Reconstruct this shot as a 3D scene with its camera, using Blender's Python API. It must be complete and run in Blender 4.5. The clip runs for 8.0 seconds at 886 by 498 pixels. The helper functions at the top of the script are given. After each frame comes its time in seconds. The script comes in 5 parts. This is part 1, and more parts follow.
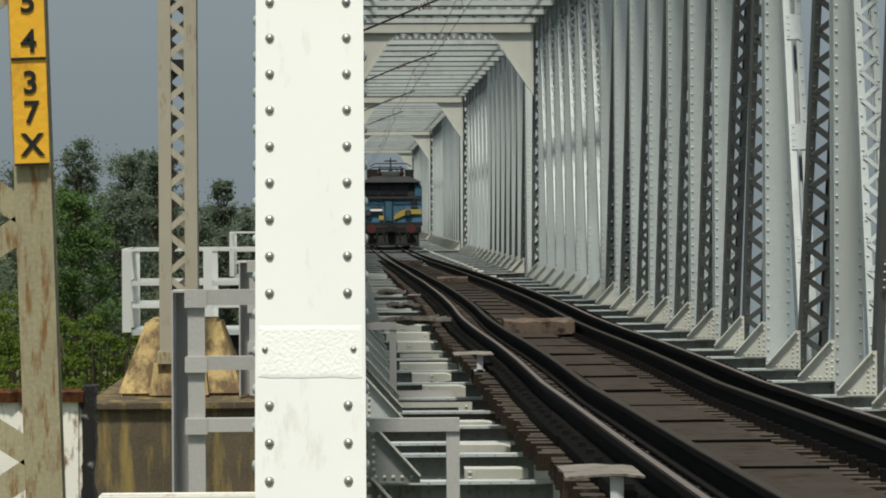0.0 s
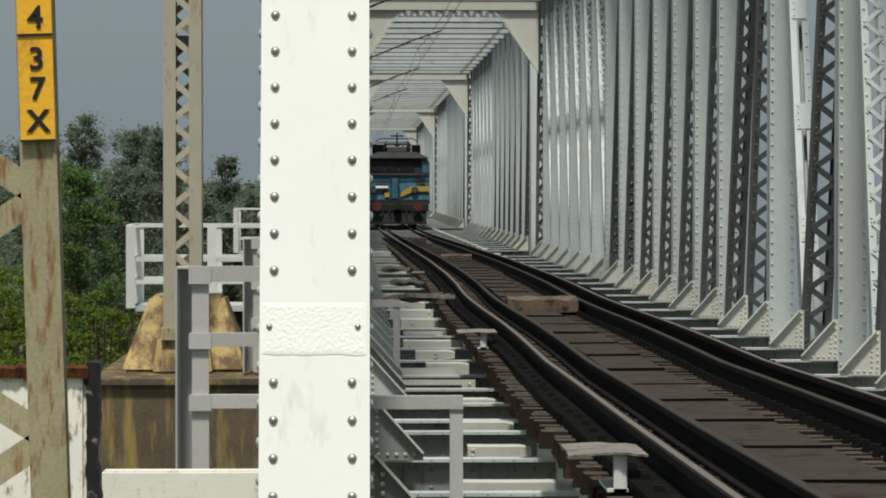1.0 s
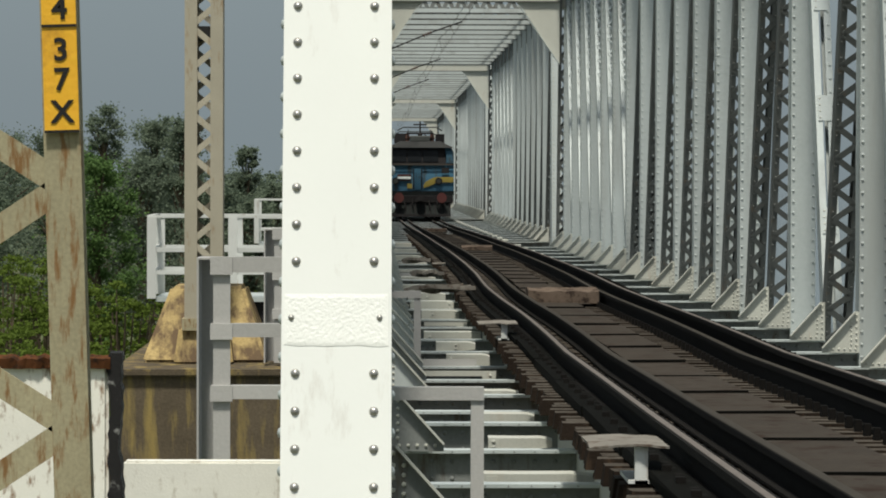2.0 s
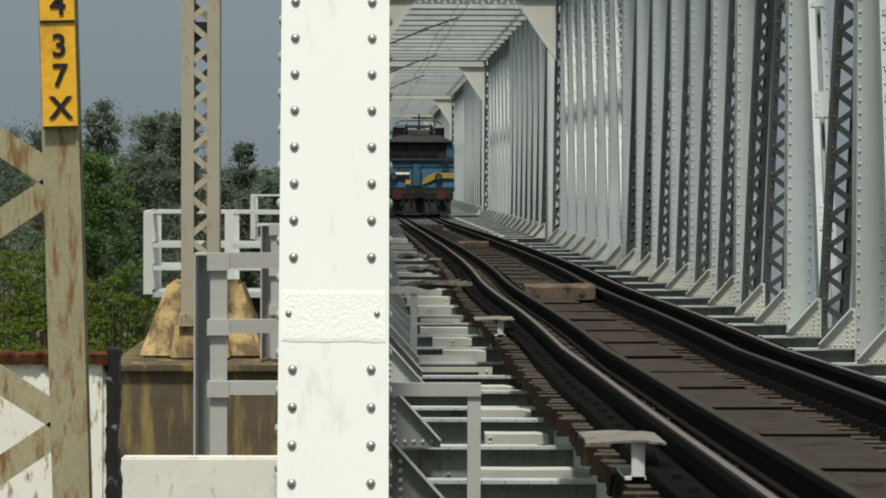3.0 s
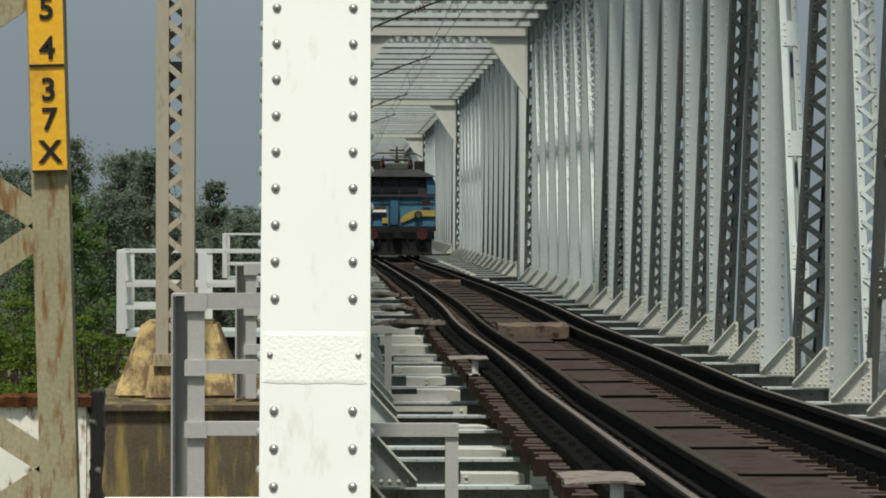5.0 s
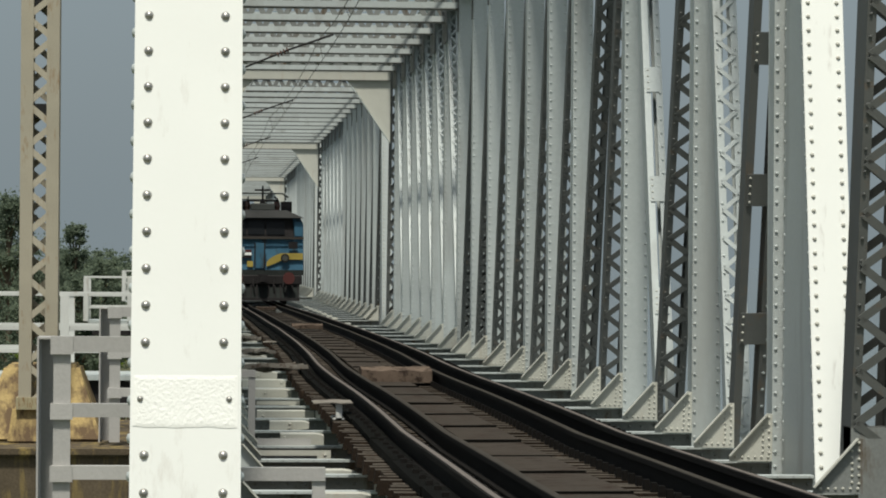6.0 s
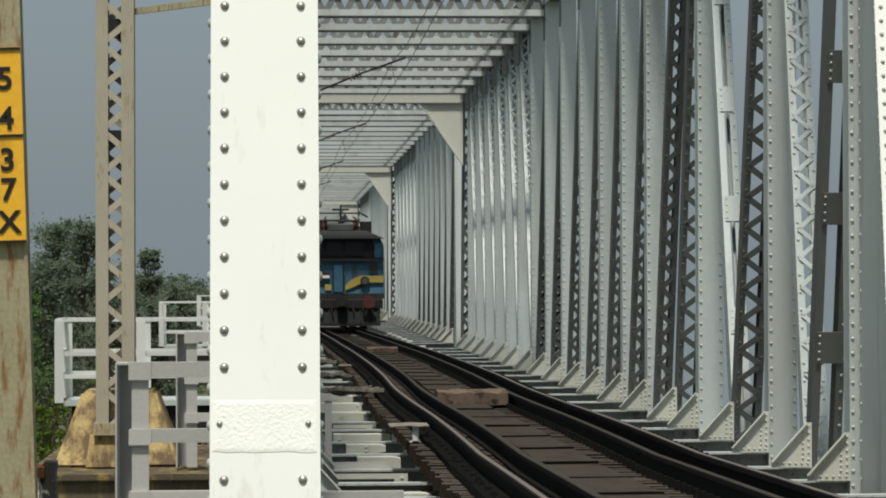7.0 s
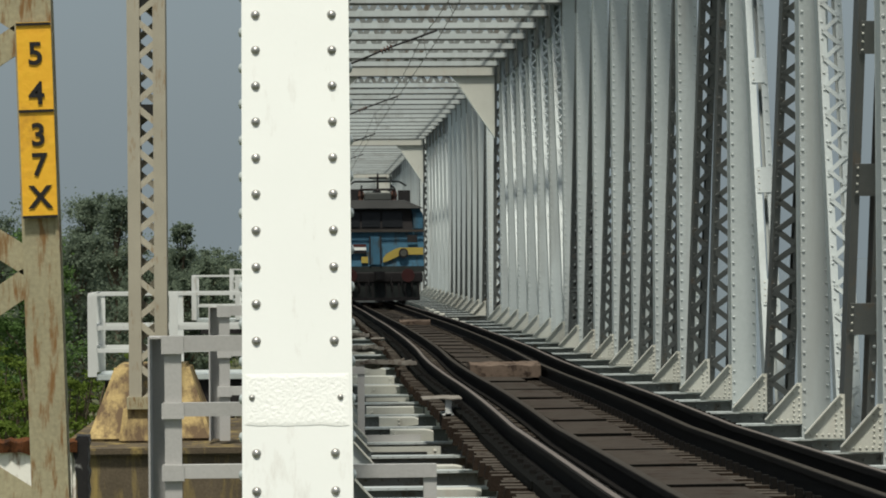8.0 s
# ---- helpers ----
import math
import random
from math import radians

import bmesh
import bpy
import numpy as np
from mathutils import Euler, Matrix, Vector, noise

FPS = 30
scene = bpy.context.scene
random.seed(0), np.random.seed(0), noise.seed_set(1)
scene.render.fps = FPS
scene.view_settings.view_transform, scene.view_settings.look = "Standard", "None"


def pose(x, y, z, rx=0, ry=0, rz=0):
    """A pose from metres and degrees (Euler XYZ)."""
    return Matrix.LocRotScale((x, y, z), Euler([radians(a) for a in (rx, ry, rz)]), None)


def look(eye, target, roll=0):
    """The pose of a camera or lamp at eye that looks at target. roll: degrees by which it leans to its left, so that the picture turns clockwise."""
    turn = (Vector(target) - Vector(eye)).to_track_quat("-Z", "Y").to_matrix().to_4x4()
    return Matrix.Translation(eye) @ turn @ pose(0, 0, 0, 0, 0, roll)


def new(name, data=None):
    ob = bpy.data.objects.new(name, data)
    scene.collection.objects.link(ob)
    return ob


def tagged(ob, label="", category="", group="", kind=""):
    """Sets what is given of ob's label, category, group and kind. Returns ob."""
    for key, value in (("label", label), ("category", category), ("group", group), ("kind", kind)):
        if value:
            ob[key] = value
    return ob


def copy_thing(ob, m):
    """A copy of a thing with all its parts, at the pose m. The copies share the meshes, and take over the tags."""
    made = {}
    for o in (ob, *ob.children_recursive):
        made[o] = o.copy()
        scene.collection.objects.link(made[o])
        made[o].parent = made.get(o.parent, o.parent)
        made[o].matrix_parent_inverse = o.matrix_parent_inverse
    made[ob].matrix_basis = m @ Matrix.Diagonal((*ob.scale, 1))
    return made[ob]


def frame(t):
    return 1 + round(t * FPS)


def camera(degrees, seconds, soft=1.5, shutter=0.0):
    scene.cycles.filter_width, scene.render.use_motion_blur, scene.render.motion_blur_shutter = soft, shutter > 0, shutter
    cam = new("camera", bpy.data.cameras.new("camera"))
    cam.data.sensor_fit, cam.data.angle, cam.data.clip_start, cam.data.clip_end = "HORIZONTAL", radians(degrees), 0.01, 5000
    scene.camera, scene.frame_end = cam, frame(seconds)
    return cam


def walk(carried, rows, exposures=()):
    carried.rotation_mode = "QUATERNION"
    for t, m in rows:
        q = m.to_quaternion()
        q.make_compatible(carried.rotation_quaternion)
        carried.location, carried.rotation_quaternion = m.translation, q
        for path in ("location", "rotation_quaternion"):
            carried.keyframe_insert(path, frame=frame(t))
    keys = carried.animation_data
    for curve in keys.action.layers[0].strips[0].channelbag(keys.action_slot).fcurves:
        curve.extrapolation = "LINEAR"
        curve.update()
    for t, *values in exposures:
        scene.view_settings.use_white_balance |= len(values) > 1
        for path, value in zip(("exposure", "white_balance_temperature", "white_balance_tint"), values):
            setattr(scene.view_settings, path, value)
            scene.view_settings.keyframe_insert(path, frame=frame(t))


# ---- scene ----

# camera: hand held, a long lens beside the near left end post
cam = camera(16.0, 8.0, soft=1.9)


def aim(x, z, yaw, pitch, roll):
    return pose(x, 0, z, 0, 0, yaw) @ pose(0, 0, 0, 90 + pitch) @ pose(0, 0, 0, 0, 0, roll)


# seconds, eye x, eye z, turn to the left, tilt up, roll
PATH = [
    (0.0, 0.002, 1.453, -1.647, -0.667, -0.29), (0.1, 0.002, 1.454, -1.557, -0.739, -0.28), (0.2, 0.002, 1.454, -1.506, -0.801, -0.26), (0.3, 0.002, 1.454, -1.538, -0.822, -0.25),
    (0.4, 0.002, 1.454, -1.569, -0.895, -0.24), (0.5, 0.001, 1.455, -1.568, -0.905, -0.22), (0.6, 0.001, 1.455, -1.560, -0.997, -0.18), (0.7, 0.000, 1.455, -1.562, -0.995, -0.13),
    (0.8, -0.000, 1.455, -1.564, -1.003, -0.08), (0.9, -0.001, 1.455, -1.596, -1.001, -0.04), (1.0, -0.001, 1.455, -1.577, -1.078, 0.01), (1.1, -0.002, 1.455, -1.582, -1.070, 0.03),
    (1.2, -0.003, 1.455, -1.514, -1.028, 0.06), (1.3, -0.004, 1.455, -1.426, -1.026, 0.09), (1.4, -0.005, 1.456, -1.297, -1.066, 0.11), (1.5, -0.006, 1.456, -1.275, -1.077, 0.14),
    (1.6, -0.006, 1.456, -1.242, -1.179, 0.14), (1.7, -0.006, 1.456, -1.182, -1.200, 0.14), (2.8, -0.010, 1.457, -1.323, -1.409, 0.19), (2.9, -0.010, 1.457, -1.304, -1.368, 0.19),
    (3.0, -0.011, 1.457, -1.278, -1.317, 0.20), (3.5, -0.013, 1.459, -1.250, -1.098, 0.30), (4.0, -0.012, 1.459, -1.201, -0.856, 0.27), (4.1, -0.015, 1.460, -1.234, -0.825, 0.26),
    (4.2, -0.019, 1.460, -1.285, -0.830, 0.25), (5.3, -0.059, 1.469, -2.446, -0.284, 0.14), (5.4, -0.063, 1.469, -2.741, -0.125, 0.13), (5.5, -0.067, 1.470, -3.033, 0.006, 0.12),
    (5.6, -0.070, 1.470, -3.347, 0.153, 0.18), (5.7, -0.073, 1.469, -3.608, 0.211, 0.24), (5.8, -0.077, 1.469, -4.031, 0.187, 0.29), (5.9, -0.080, 1.469, -4.231, 0.163, 0.35),
    (6.0, -0.084, 1.468, -4.338, 0.192, 0.40), (6.1, -0.086, 1.468, -4.361, 0.210, 0.39), (6.2, -0.088, 1.468, -4.222, 0.249, 0.37), (6.3, -0.091, 1.468, -4.062, 0.258, 0.35),
    (6.4, -0.093, 1.468, -3.738, 0.388, 0.34), (6.5, -0.096, 1.468, -3.548, 0.415, 0.32), (6.6, -0.096, 1.469, -3.319, 0.448, 0.22), (6.7, -0.096, 1.469, -3.244, 0.449, 0.12),
    (6.8, -0.096, 1.470, -3.117, 0.521, 0.02), (6.9, -0.096, 1.470, -3.093, 0.543, -0.08), (7.0, -0.097, 1.470, -3.002, 0.591, -0.18), (7.5, -0.093, 1.468, -2.753, 0.506, -0.44),
    (8.0, -0.094, 1.471, -2.411, 0.098, -0.41),
]
walk(cam, [(r[0], aim(*r[1:])) for r in PATH])

# ---- world and sun ----
SUN_EL, SUN_AZ = radians(66), radians(10)   # azimuth: from -y towards -x
world = bpy.data.worlds.new("world")
scene.world = world
world.use_nodes = True
wn = world.node_tree.nodes
wl = world.node_tree.links
sky = wn.new("ShaderNodeTexSky")
sky.sky_type, sky.sun_disc = "NISHITA", False
sky.sun_elevation, sky.sun_rotation = SUN_EL, radians(180) + SUN_AZ
sky.air_density, sky.dust_density, sky.ozone_density = 1.0, 6.0, 2.0
haze = wn.new("ShaderNodeMixRGB")
haze.inputs[0].default_value = 0.72
haze.inputs[2].default_value = (2.5, 3.05, 3.3, 1)
wl.new(sky.outputs[0], haze.inputs[1])
wl.new(haze.outputs[0], wn["Background"].inputs[0])
wn["Background"].inputs[1].default_value = 0.113
sun = new("sun", bpy.data.lights.new("sun", "SUN"))
sun.data.energy, sun.data.angle, sun.data.color = 4.0, radians(6), (1.0, 0.97, 0.87)
to_sun = Vector((-math.sin(SUN_AZ) * math.cos(SUN_EL), -math.cos(SUN_AZ) * math.cos(SUN_EL), math.sin(SUN_EL)))
sun.matrix_world = look(to_sun * 50, (0, 0, 0))
scene.view_settings.exposure = 0.0

# ---- materials ----
def mat(name, base, rough=0.6, metal=0.0, vary=0.15, scale=3.0, grain=0.1, bump=0.15, stain=None, stain_amount=0.0, stain_scale=2.0, streak=1.0, spec=0.4):
    """A surface with broad unevenness, fine grain, optional stains drawn out downwards by streak, and a fine relief."""
    m = bpy.data.materials.new(name)
    m.use_nodes = True
    n, l = m.node_tree.nodes, m.node_tree.links
    b = n["Principled BSDF"]
    b.inputs["Roughness"].default_value, b.inputs["Metallic"].default_value = rough, metal
    b.inputs["Specular IOR Level"].default_value = spec
    geo = n.new("ShaderNodeNewGeometry")
    info = n.new("ShaderNodeObjectInfo")
    big = n.new("ShaderNodeTexNoise")
    big.inputs["Scale"].default_value, big.inputs["Detail"].default_value = scale, 5
    l.new(geo.outputs["Position"], big.inputs["Vector"])
    fine = n.new("ShaderNodeTexNoise")
    fine.inputs["Scale"].default_value, fine.inputs["Detail"].default_value = scale * 18, 4
    l.new(geo.outputs["Position"], fine.inputs["Vector"])
    dark, light = [c * (1 - vary) for c in base], [min(1, c * (1 + vary)) for c in base]
    ramp = n.new("ShaderNodeMixRGB")
    ramp.inputs[1].default_value, ramp.inputs[2].default_value = (*dark, 1), (*light, 1)
    l.new(big.outputs["Fac"], ramp.inputs[0])
    g = n.new("ShaderNodeMixRGB")
    g.blend_type = "OVERLAY"
    g.inputs[0].default_value = grain
    l.new(ramp.outputs[0], g.inputs[1])
    l.new(fine.outputs["Fac"], g.inputs[2])
    r = n.new("ShaderNodeMath")
    r.operation = "MULTIPLY_ADD"
    r.inputs[1].default_value, r.inputs[2].default_value = 0.18, 0.91
    l.new(info.outputs["Random"], r.inputs[0])
    v = n.new("ShaderNodeHueSaturation")
    l.new(r.outputs[0], v.inputs["Value"])
    l.new(g.outputs[0], v.inputs["Color"])
    out = v.outputs[0]
    if stain:
        mp = n.new("ShaderNodeMapping")
        mp.inputs["Scale"].default_value = (1, 1, 1 / streak)
        l.new(geo.outputs["Position"], mp.inputs["Vector"])
        sn = n.new("ShaderNodeTexNoise")
        sn.inputs["Scale"].default_value, sn.inputs["Detail"].default_value, sn.inputs["Roughness"].default_value = stain_scale, 8, 0.65
        l.new(mp.outputs[0], sn.inputs["Vector"])
        cr = n.new("ShaderNodeValToRGB")
        cr.color_ramp.elements[0].position, cr.color_ramp.elements[1].position = 0.62 - 0.3 * stain_amount, 0.75 - 0.3 * stain_amount
        l.new(sn.outputs["Fac"], cr.inputs[0])
        mx = n.new("ShaderNodeMixRGB")
        mx.inputs[2].default_value = (*stain, 1)
        l.new(cr.outputs[0], mx.inputs[0])
        l.new(out, mx.inputs[1])
        out = mx.outputs[0]
    l.new(out, b.inputs["Base Color"])
    bp = n.new("ShaderNodeBump")
    bp.inputs["Strength"].default_value, bp.inputs["Distance"].default_value = bump, 0.01
    l.new(fine.outputs["Fac"], bp.inputs["Height"])
    l.new(bp.outputs[0], b.inputs["Normal"])
    return m


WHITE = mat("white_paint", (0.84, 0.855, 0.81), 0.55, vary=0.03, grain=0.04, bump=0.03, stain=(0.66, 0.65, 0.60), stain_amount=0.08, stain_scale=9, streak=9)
PUTTY = mat("rough_white_putty", (0.83, 0.84, 0.79), 0.85, vary=0.05, scale=6, bump=0.1)
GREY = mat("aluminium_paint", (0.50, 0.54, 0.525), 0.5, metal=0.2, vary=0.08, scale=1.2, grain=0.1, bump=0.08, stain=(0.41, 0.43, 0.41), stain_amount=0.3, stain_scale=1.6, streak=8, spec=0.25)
# Grey paint darkened for the shade under the flanges; brown stains over it.
GIRDER = mat("shaded_girder_paint", (0.20, 0.21, 0.20), 0.7, metal=0.05, vary=0.2, scale=2, grain=0.2, stain=(0.11, 0.085, 0.06), stain_amount=0.25, stain_scale=5, streak=4, spec=0.2)
RAILING = mat("weathered_white_paint", (0.60, 0.61, 0.585), 0.7, vary=0.08, scale=4, stain=(0.36, 0.31, 0.25), stain_amount=0.15, stain_scale=9, streak=5, spec=0.2)
STEEL = mat("bare_rivet_steel", (0.40, 0.39, 0.36), 0.35, metal=0.7, vary=0.2, scale=30, bump=0.05)
# Aged grey paint, darkened to hold the shade of undersides and lacing.
LACE = mat("aged_shaded_paint", (0.125, 0.13, 0.122), 0.6, metal=0.1, vary=0.15, stain=(0.16, 0.13, 0.10), stain_amount=0.15, stain_scale=6)
PALE = mat("pale_grey_paint", (0.50, 0.50, 0.44), 0.5, vary=0.06, stain=(0.45, 0.41, 0.34), stain_amount=0.15, stain_scale=4, streak=4)
FRAME = mat("grey_rail_paint", (0.42, 0.41, 0.39), 0.6, vary=0.06)
CREAM = mat("dirty_cream_paint", (0.40, 0.365, 0.285), 0.7, vary=0.12, scale=5, stain=(0.28, 0.20, 0.12), stain_amount=0.12, stain_scale=16, streak=4, spec=0.2)
RUSTY = mat("rusting_cream_paint", (0.33, 0.295, 0.19), 0.8, vary=0.2, scale=7, grain=0.3, stain=(0.215, 0.12, 0.05), stain_amount=0.38, stain_scale=52, streak=5, bump=0.05, spec=0.2)
YELLOW = mat("yellow_sign_paint", (0.86, 0.46, 0.03), 0.5, vary=0.05, stain=(0.6, 0.3, 0.03), stain_amount=0.08, stain_scale=12)
BLACK = mat("black_paint", (0.012, 0.011, 0.01), 0.5, vary=0.1)
WASH = mat("whitewash", (0.80, 0.78, 0.70), 0.9, vary=0.1, scale=6, stain=(0.22, 0.12, 0.055), stain_amount=0.30, stain_scale=30, streak=2.5, bump=0.08, spec=0.2)
WASH_CLEAN = mat("fresh_whitewash", (0.80, 0.78, 0.70), 0.9, vary=0.12, scale=6, stain=(0.50, 0.46, 0.38), stain_amount=0.22, stain_scale=22, streak=2.5, bump=0.1, spec=0.2)
RUST = mat("flaking_rust", (0.11, 0.045, 0.02), 0.95, vary=0.5, scale=30, stain=(0.03, 0.02, 0.015), stain_amount=0.4, stain_scale=40, bump=0.5, spec=0.05)
TAR = mat("black_tar", (0.009, 0.008, 0.008), 0.7, vary=0.4, scale=20, stain=(0.4, 0.4, 0.38), stain_amount=0.12, stain_scale=20, bump=0.8)
CONCRETE = mat("mossy_concrete", (0.10, 0.08, 0.055), 0.95, vary=0.5, scale=2.5, grain=0.4, stain=(0.28, 0.21, 0.08), stain_amount=0.36, stain_scale=5.5, streak=7, bump=0.3, spec=0.1)
PLINTH = mat("yellow_washed_concrete", (0.38, 0.285, 0.13), 0.95, vary=0.35, scale=3, grain=0.4, stain=(0.13, 0.09, 0.055), stain_amount=0.6, stain_scale=5, streak=4, bump=0.3, spec=0.1)
RAIL_SIDE = mat("rusty_rail_steel", (0.011, 0.010, 0.009), 0.85, vary=0.25, scale=8, bump=0.4, spec=0.08)
RAIL_TOP = mat("worn_rail_steel", (0.165, 0.14, 0.12), 0.6, metal=0.3, vary=0.25, scale=6, spec=0.2)
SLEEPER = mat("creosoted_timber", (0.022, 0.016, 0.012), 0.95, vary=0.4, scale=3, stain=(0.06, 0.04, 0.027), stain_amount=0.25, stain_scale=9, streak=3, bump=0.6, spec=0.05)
# Lighter weathered timber for sleeper tops; the sun on them is in this colour.
SLEEPER_TOP = mat("weathered_sunlit_timber", (0.070, 0.061, 0.050), 0.95, vary=0.4, scale=4, grain=0.4, stain=(0.03, 0.022, 0.017), stain_amount=0.3, stain_scale=11, bump=0.6, spec=0.05)
RAIL_BROWN = mat("brown_rail_head", (0.042, 0.036, 0.028), 0.8, vary=0.3, scale=5, grain=0.3, bump=0.3, spec=0.15)
PLATE = mat("rusty_walkway_plate", (0.047, 0.039, 0.031), 0.9, vary=0.35, scale=2.5, grain=0.4, stain=(0.026, 0.016, 0.011), stain_amount=0.36, stain_scale=5, bump=0.3, spec=0.1)
PLANK = mat("dry_brown_plank", (0.125, 0.094, 0.072), 0.95, vary=0.35, scale=5, grain=0.4, stain=(0.035, 0.025, 0.02), stain_amount=0.35, stain_scale=8, bump=0.6, spec=0.05)
TARRED = mat("tarred_timber", (0.005, 0.005, 0.004), 0.95, vary=0.4, scale=4, bump=0.6, spec=0.06)
WATER = mat("hazy_river_water", (0.10, 0.12, 0.12), 0.12, vary=0.1, scale=0.05, bump=0.3, spec=0.5)
BARE = mat("bare_grey_board", (0.205, 0.188, 0.162), 0.9, vary=0.2, scale=5, stain=(0.08, 0.055, 0.04), stain_amount=0.3, stain_scale=9, spec=0.1)


def leaf_mat(name, base, vary):
    """Leaves: matt, and letting part of the light through."""
    m = mat(name, base, 0.8, vary=vary, scale=0.9, grain=0.35, bump=0.0, spec=0.1)
    n, l = m.node_tree.nodes, m.node_tree.links
    b = n["Principled BSDF"]
    tr = n.new("ShaderNodeBsdfTranslucent")
    l.new(b.inputs["Base Color"].links[0].from_socket, tr.inputs["Color"])
    mx = n.new("ShaderNodeMixShader")
    mx.inputs[0].default_value = 0.45
    l.new(b.outputs[0], mx.inputs[1])
    l.new(tr.outputs[0], mx.inputs[2])
    l.new(mx.outputs[0], n["Material Output"].inputs["Surface"])
    return m


WIRE = mat("weathered_wire", (0.11, 0.095, 0.075), 0.5, metal=0.6)
LEAF = leaf_mat("green_leaf", (0.115, 0.165, 0.03), 0.45)
SOFT_LEAF = leaf_mat("soft_green_leaf", (0.11, 0.185, 0.06), 0.3)
# Far leaves paled towards grey: distance haze put into the base colour.
FAR_LEAF = leaf_mat("hazed_leaf", (0.16, 0.20, 0.14), 0.2)
BARK = mat("bark", (0.12, 0.09, 0.06), 0.9, vary=0.3)
SOIL = mat("river_bank_soil", (0.10, 0.10, 0.05), 0.95, vary=0.4, scale=0.2, stain=(0.05, 0.08, 0.02), stain_amount=0.5, stain_scale=0.3)
# Blue set darker to take in the shade of the bridge overhead.
L_BLUE = mat("faded_blue_paint", (0.036, 0.115, 0.18), 0.6, vary=0.2, stain=(0.035, 0.05, 0.055), stain_amount=0.35, stain_scale=3, streak=3)
L_YELLOW = mat("loco_yellow_paint", (0.38, 0.29, 0.06), 0.6, vary=0.08)
L_GREY = mat("sooty_grey_paint", (0.07, 0.075, 0.07), 0.7, vary=0.25, spec=0.2)
L_DARK = mat("grimy_underframe", (0.013, 0.011, 0.011), 0.85, vary=0.35, scale=3)
L_BROW = mat("sooty_roof_paint", (0.03, 0.031, 0.03), 0.7, vary=0.25, spec=0.2)
L_RED = mat("dull_red_paint", (0.075, 0.018, 0.015), 0.6, vary=0.2)
L_GRIME = mat("oily_grime", (0.022, 0.026, 0.024), 0.8, vary=0.4, scale=4, spec=0.2)
L_TAN = mat("dusty_tan_steel", (0.04, 0.034, 0.028), 0.8, vary=0.2)
GLASS = mat("dark_cab_glass", (0.008, 0.009, 0.01), 0.25, vary=0.05, bump=0.0, spec=0.2)
LAMP = mat("lamp_glass", (0.07, 0.07, 0.06), 0.15, vary=0.05, bump=0.0)
FEATHER = mat("black_feathers", (0.012, 0.012, 0.014), 0.6, vary=0.2, bump=0.0)
PORCELAIN = mat("brown_insulator", (0.10, 0.05, 0.035), 0.25)


# ---- mesh helpers ----
def quad_box(bm, corners):
    """A box from eight corners: four below, then the four above them, in the same order."""
    v = [bm.verts.new(c) for c in corners]
    for f in ((3, 2, 1, 0), (4, 5, 6, 7), (0, 1, 5, 4), (1, 2, 6, 5), (2, 3, 7, 6), (3, 0, 4, 7)):
        bm.faces.new([v[i] for i in f])


def box(bm, x0, x1, y0, y1, z0, z1):
    quad_box(bm, [(x0, y0, z0), (x1, y0, z0), (x1, y1, z0), (x0, y1, z0), (x0, y0, z1), (x1, y0, z1), (x1, y1, z1), (x0, y1, z1)])


def bar(bm, a, b, w, h, up=(0, 0, 1)):
    """A straight bar from a to b, w wide across and h along up."""
    a, b = Vector(a), Vector(b)
    d = (b - a).normalized()
    s = d.cross(Vector(up))
    s = (s if s.length > 1e-4 else d.cross(Vector((0, 1, 0)))).normalized()
    u = s.cross(d).normalized()
    s, u = s * w / 2, u * h / 2
    quad_box(bm, [a - s - u, a + s - u, b + s - u, b - s - u, a - s + u, a + s + u, b + s + u, b - s + u])


def dome(bm, c, normal, r, n=6):
    """A rivet head."""
    c, k = Vector(c), Vector(normal).normalized()
    s = k.cross(Vector((0, 0, 1)))
    s = (s if s.length > 1e-3 else k.cross(Vector((1, 0, 0)))).normalized()
    u = k.cross(s)
    low = [bm.verts.new(c + (s * math.cos(6.2832 * i / n) + u * math.sin(6.2832 * i / n)) * r) for i in range(n)]
    mid = [bm.verts.new(c + (s * math.cos(6.2832 * i / n) + u * math.sin(6.2832 * i / n)) * r * 0.72 + k * r * 0.5) for i in range(n)]
    top = bm.verts.new(c + k * r * 0.72)
    for i in range(n):
        j = (i + 1) % n
        bm.faces.new((low[i], low[j], mid[j], mid[i]))
        bm.faces.new((mid[i], mid[j], top))


def tube(bm, pts, r, n=6):
    """A round rod along points."""
    rings = []
    for i, p in enumerate(pts):
        p = Vector(p)
        d = (Vector(pts[min(i + 1, len(pts) - 1)]) - Vector(pts[max(i - 1, 0)])).normalized()
        s = d.cross(Vector((0, 0, 1)))
        s = (s if s.length > 1e-3 else d.cross(Vector((1, 0, 0)))).normalized()
        u = s.cross(d)
        rr = r[i] if isinstance(r, (list, tuple)) else r
        rings.append([bm.verts.new(p + (s * math.cos(6.2832 * k / n) + u * math.sin(6.2832 * k / n)) * rr) for k in range(n)])
    for a, b in zip(rings, rings[1:]):
        for k in range(n):
            bm.faces.new((a[k], a[(k + 1) % n], b[(k + 1) % n], b[k]))
    bm.faces.new(rings[0][::-1])
    bm.faces.new(rings[-1])


def mesh_of(name, bm, material, smooth=False):
    bmesh.ops.recalc_face_normals(bm, faces=bm.faces)
    me = bpy.data.meshes.new(name)
    bm.to_mesh(me)
    bm.free()
    me.materials.append(material)
    if smooth:
        me.polygons.foreach_set("use_smooth", [True] * len(me.polygons))
    return me


